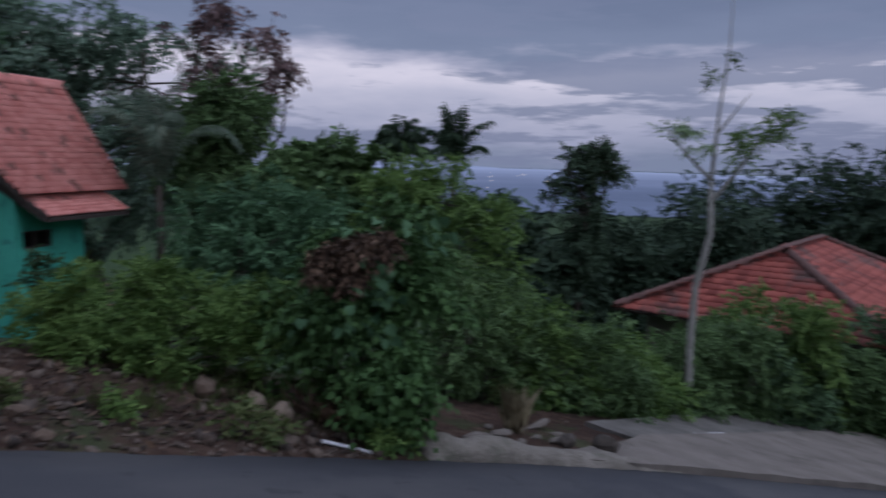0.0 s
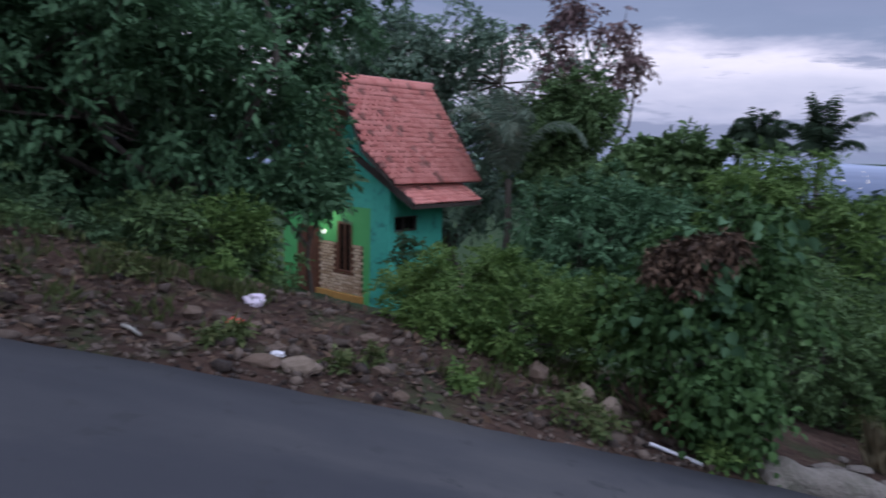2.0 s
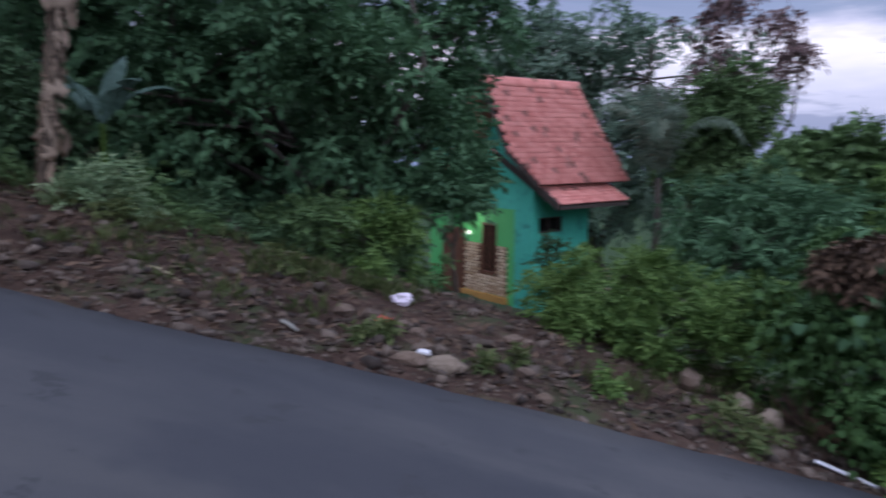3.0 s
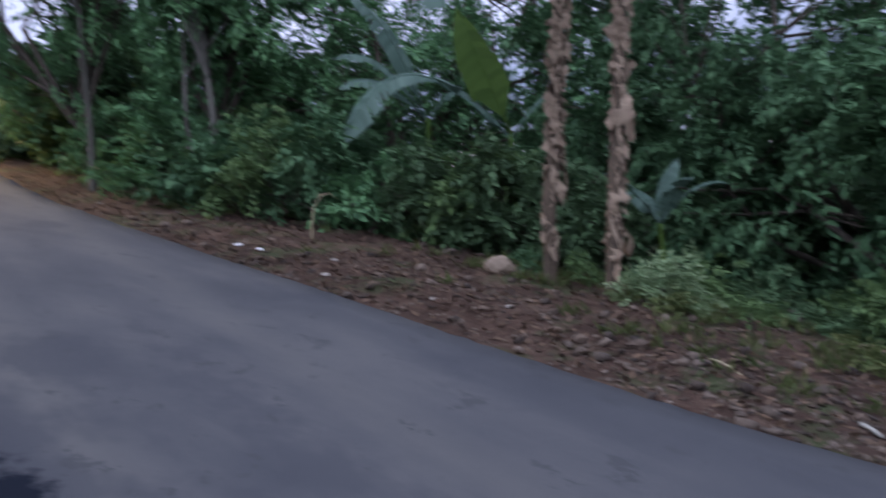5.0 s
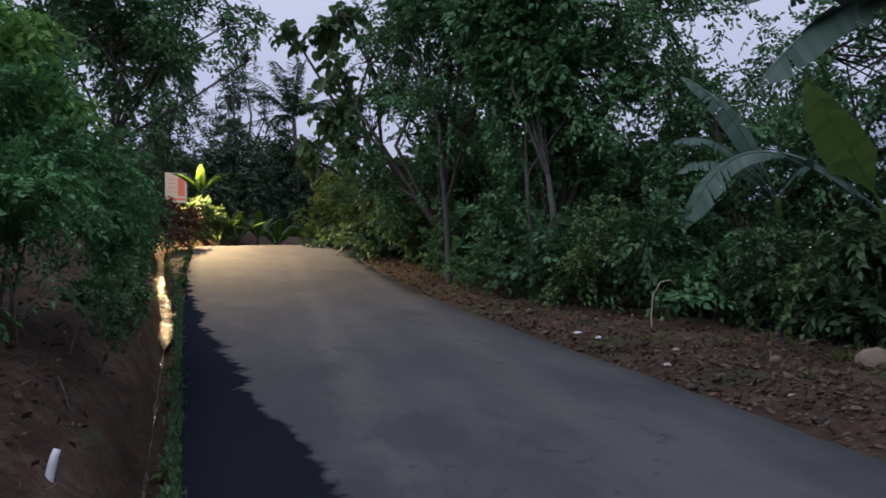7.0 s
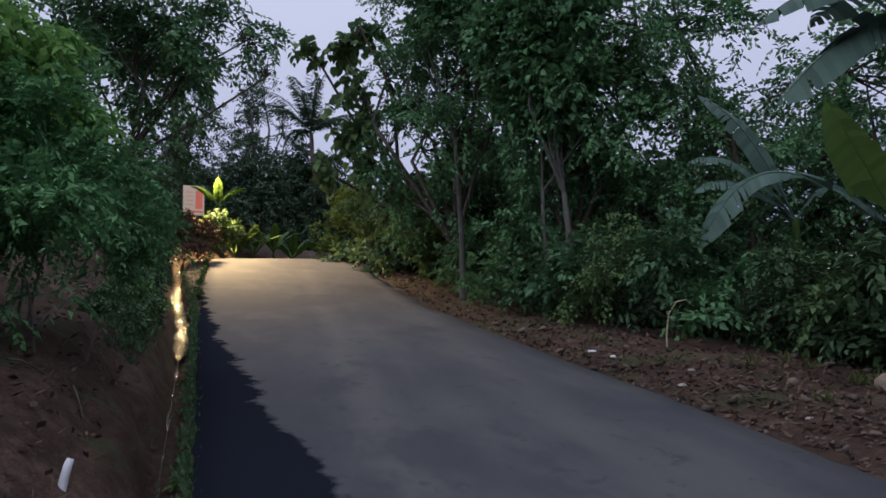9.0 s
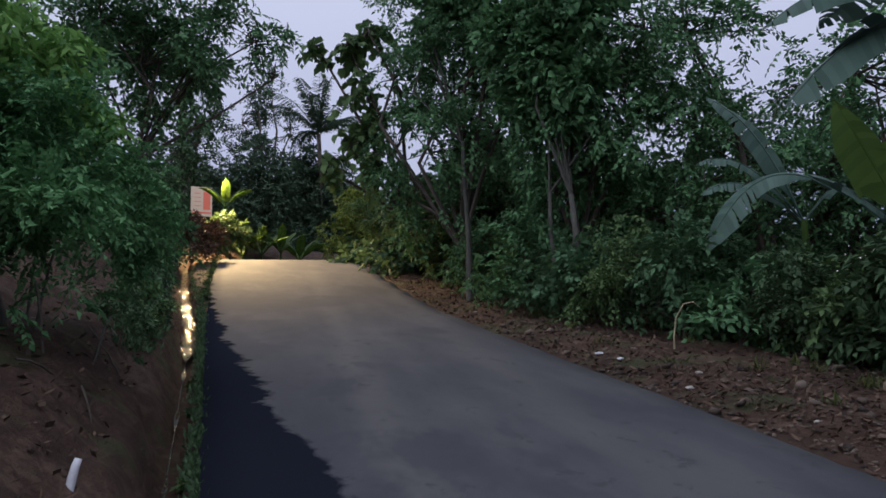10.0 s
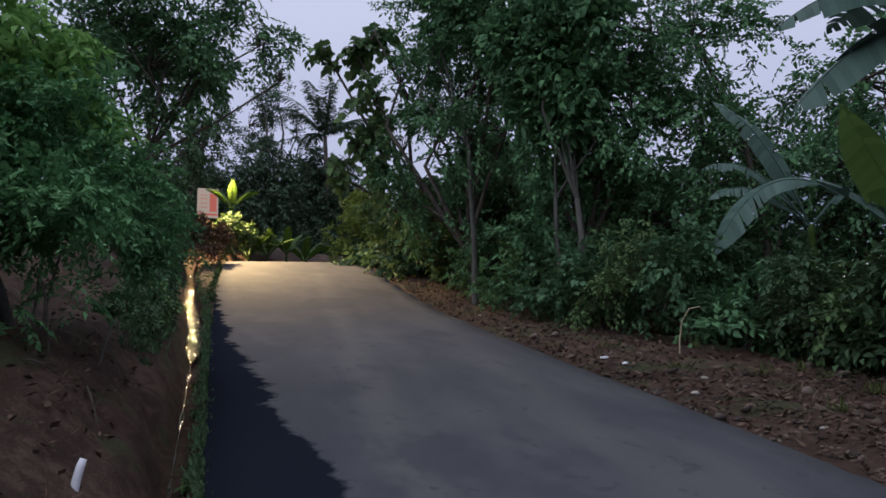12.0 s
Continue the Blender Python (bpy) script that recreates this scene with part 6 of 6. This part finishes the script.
crumpled("plastic_bag", (6.5, 0.9), (0.14, 0.19, 0.15), plain("bag_film", (0.72, 0.62, 0.72), 0.4), 2, "crumpled pale pink plastic bag on the verge", "bag")
crumpled("litter", (5.62, 0.92), (0.10, 0.13, 0.08), RED, 4, "scrap of red litter among the stones", "litter")
crumpled("litter", (5.05, 0.55), (0.06, 0.10, 0.05), WHITE, 6, "scrap of white litter by the stones", "litter")
for i, (x, y, s) in enumerate([(4.55, 8.1, 0.13), (4.62, 7.75, 0.11), (4.55, 6.38, 0.13), (4.95, 6.75, 0.11), (4.6, 12.5, 0.09), (5.0, 4.3, 0.1), (4.75, 5.0, 0.1), (4.48, 0.05, 0.05)]):
    crumpled("litter", (x, y), (s * 0.8, s * 0.5, s * 0.3), WHITE if i < 2 else DULL, 10 + i, "small scrap of pale litter on the verge", "litter")


def stick(name, a, b, r, mat, label, bend=0.05):
    s_ = Soup()
    a, b = Vector((a[0], a[1], ground_z(*a[:2]) + r + (a[2] if len(a) > 2 else 0))), Vector((b[0], b[1], ground_z(*b[:2]) + r + (b[2] if len(b) > 2 else 0)))
    tube(s_, [a, (a * 2 + b) / 3 + Vector((0, 0, bend)), (a + b * 2) / 3 + Vector((0, 0, bend)), b], [r, r, r * 0.95, r * 0.8], 7)
    return tagged(new(name, s_.mesh(name, mat, True)), label, "stick")


stick("stick", (4.95, -2.12), (4.72, -2.47), 0.015, WHITE, "short white pipe at the road's edge", 0.0)
stick("stick", (5.32, 2.66), (5.2, 2.36), 0.010, STRAW, "pale broken stick on the verge", 0.02)
stick("stick", (5.0, 1.55), (4.95, 1.42), 0.014, PALE_BARK, "small pale stick at the road's edge", 0.01)
twig = Soup()
tube(twig, [spot(34.7, 10.0) - (0, 0, 0.1), aloft(34.8, 10.0, 3.4), aloft(35.1, 10.0, 4.8), aloft(35.7, 10.0, 5.7), aloft(36.4, 10.0, 5.8), aloft(36.9, 10.0, 5.3)], [0.013, 0.012, 0.011, 0.010, 0.008, 0.005], 6)
tagged(new("stick", twig.mesh("stick", STRAW, True)), "arching bare twig rising from the verge", "stick")
stick("stick", (-0.675, 4.5, -0.05), (-0.635, 4.5, 0.17), 0.024, WHITE, "torn white plastic strip on the bank", 0.02)
for i, (x, y, h) in enumerate([(-1.5, 7.3, 1.6), (-1.15, 6.2, 0.5), (-0.9, 7.0, 0.45), (-1.8, 6.6, 0.8), (-1.35, 6.9, 0.7), (-1.55, 6.4, 0.4)]):
    stick("stick", (x, y), (x + 0.1 * (-1) ** i, y + 0.12, h), 0.012, BARK if i % 2 else GREY_BARK, "thin bare stem on the earth bank", 0.05)
for x, y, dx, dy in ((-1.05, 7.6, 0.35, -0.5), (-0.85, 6.0, 0.12, -0.3), (-1.2, 5.6, 0.2, 0.25), (-0.95, 8.4, 0.2, -0.45)):
    stick("stick", (x, y, 0.06), (x + dx, y + dy), 0.008, BARK, "fallen brown twig lying on the earth bank", 0.03)


def tufts(name, spots_, blades, length, mat, label, seed, category="grass", spread=0.06, width=0.012, lean=0.5):
    rng = np.random.default_rng(seed)
    s_ = Soup()
    c = np.repeat(np.array(spots_), blades, 0)
    k = len(c)
    pos = c + rng.normal(0, spread, (k, 3)) * (1, 1, 0)
    way = unit(np.stack([rng.normal(0, lean, k), rng.normal(0, lean, k), np.ones(k)], 1))
    leaf_block(s_, pos, way, unit(rng.normal(0, 1, (k, 3)) * (1, 1, 0.1)), length * rng.uniform(0.5, 1.2, k), np.full(k, width), False, 0.25)
    return tagged(new(name, s_.mesh(name, mat)), label, category, kind="stuff")


rng = np.random.default_rng(200)
sp_ = []
for _ in range(420):
    y = rng.uniform(-2.5, 22)
    x = far_edge(y) + 0.8 + abs(rng.normal(0.5, 0.7))
    if x < 8.5 and noise.noise((x * 0.8, y * 0.8, 5)) > -0.05 and (y < 4 or _ % 4 == 0) and not -0.6 < y < 0.6:
        sp_.append((x, y, ground_z(x, y)))
for _ in range(260):
    y = rng.uniform(-2.2, 6)
    x = far_edge(y) + rng.uniform(1.9, 3.4)
    if noise.noise((x * 0.9, y * 0.9, 9)) > -0.1 and not -0.6 < y < 0.6:
        sp_.append((x, y, ground_z(x, y)))
tufts("grass", sp_, 12, 0.16, L_GRASS, "patchy green grass and weeds on the verge", 201)
sp_ = [(near_edge(y) - rng.uniform(0.01, ditch_mid(y) - 0.18), y, road_z(y) - rng.uniform(0.05, 0.10)) for y in rng.uniform(1.5, 24, 620)]
tufts("ditch_weeds", sp_, 8, 0.07, L_DARK, "weeds growing along the ditch edge", 202, "weeds", 0.03, 0.022)
sp_ = []
for y in rng.uniform(8.0, 24, 480):
    x = near_edge(y) - ditch_mid(y) - rng.uniform(0.33, 0.67)
    sp_.append((x, y, ground_z(x, y)))
tufts("ditch_weeds", sp_, 8, 0.11, L_DARK, "dark weeds on the bank side of the ditch", 203, "weeds", 0.06, 0.03)
sp_ = [(5.66 + rng.normal(0, 0.04), -4.5 + rng.normal(0, 0.03), road_z(-4.5) - 0.05) for _ in range(8)]
tufts("dry_grass", sp_, 12, 0.44, STRAW, "upright tuft of dry straw-coloured grass", 204, "grass", 0.03, 0.009, 0.14)
sp_ = [(5.35 + rng.normal(0, 0.08), -2.35 + rng.normal(0, 0.08), ground_z(5.35, -2.35)) for _ in range(10)]
tufts("dry_grass", sp_, 9, 0.34, DRY, "withered brown weed by the vine mound", 205, "grass", 0.06, 0.014)


def weed(x, y, r, mt, seed, label="low leafy weed on the verge"):
    g = ground_z(x, y)
    plant("weed", (x, y, g), [(x, y, g + r * 0.7, r, r, r * 0.7)], label, "weed", mt, int(60 * min(r, 0.3)) + 8, 6, 0.6 * r + 0.05, 0.06, 0.03, 0.4, 0.01, None, seed, 0, 1, 0.1, group="weeds on the verge", limbs=False)


for i, (x, y, r, mt) in enumerate([(5.0, 1.0, 0.10, L_GRASS), (5.2, 0.85, 0.10, L_GRASS), (5.05, 0.1, 0.11, L_GRASS), (5.3, -0.1, 0.11, L_GRASS), (5.15, -0.75, 0.14, L_BRIGHT), (4.95, -1.5, 0.18, L_GRASS), (4.9, -1.75, 0.16, L_GRASS), (6.3, 1.9, 0.2, L_GRASS), (6.8, 1.2, 0.22, L_BRIGHT),
                                   (6.4, 5.2, 0.22, L_BLUE), (6.6, 4.6, 0.25, L_MID), (6.2, 3.4, 0.18, L_GRASS), (6.7, 2.9, 0.22, L_MID), (4.9, -2.75, 0.16, L_BRIGHT), (4.75, -2.5, 0.12, L_BRIGHT), (5.1, -2.6, 0.2, L_VINE), (6.9, -5.4, 0.25, L_GRASS), (7.3, -6.5, 0.25, L_GRASS), (6.3, -5.0, 0.18, L_GRASS)]):
    weed(x, y, r, mt, 300 + i)
rng = np.random.default_rng(400)
for i in range(16):
    y = 9.2 + i * 0.95 + rng.uniform(-0.3, 0.3)
    weed(near_edge(y) - ditch_mid(y) - rng.uniform(0.3, 0.6), y, rng.uniform(0.13, 0.24), (L_DARK, L_MID, L_DEEP)[i % 3], 400 + i, "leafy weed overhanging the ditch")
for i in range(26):
    y = 2.5 + i * 0.8 + rng.uniform(-0.3, 0.3)
    weed(near_edge(y) - rng.uniform(0.06, 0.12), y, rng.uniform(0.04, 0.07), (L_MID, L_DARK)[i % 2], 430 + i, "small weed on the ditch edge")
plant("shrub", spot(93.8, 18.2), [lobe(93.4, 18.2, -7.6, 0.22), lobe(94.2, 18.2, -8.2, 0.28), lobe(93.0, 18.2, -9.2, 0.3)], "thin leafy plant before the house wall", "shrub", L_DARK, 26, 7, 0.25, 0.13, 0.08, 0.4, 0.02, None, 470, 0, 1, 0.2)
for i in range(13):
    y = 9.5 + i * 1.05 + rng.uniform(-0.3, 0.3)
    x, r = near_edge(y) - ditch_mid(y) - rng.uniform(0.5, 0.8), rng.uniform(0.26, 0.4)
    g = ground_z(x, y)
    plant("shrub", (x, y, g), [(x, y, g + r * 0.6, r, r * 1.3, r * 0.8), (x + 0.1, y + 0.4, g + r * 0.3, r * 0.7, r, r * 0.6)], "low dark shrub on the bank beside the ditch", "shrub", (L_DARK, L_MID, L_DARK, L_DEEP)[i % 4], 90, 7, 0.2, 0.085, 0.042, 0.5, 0.015, None, 520 + i, 0.1, 2, 0.2, group="low shrubs beside the ditch", limbs=False)
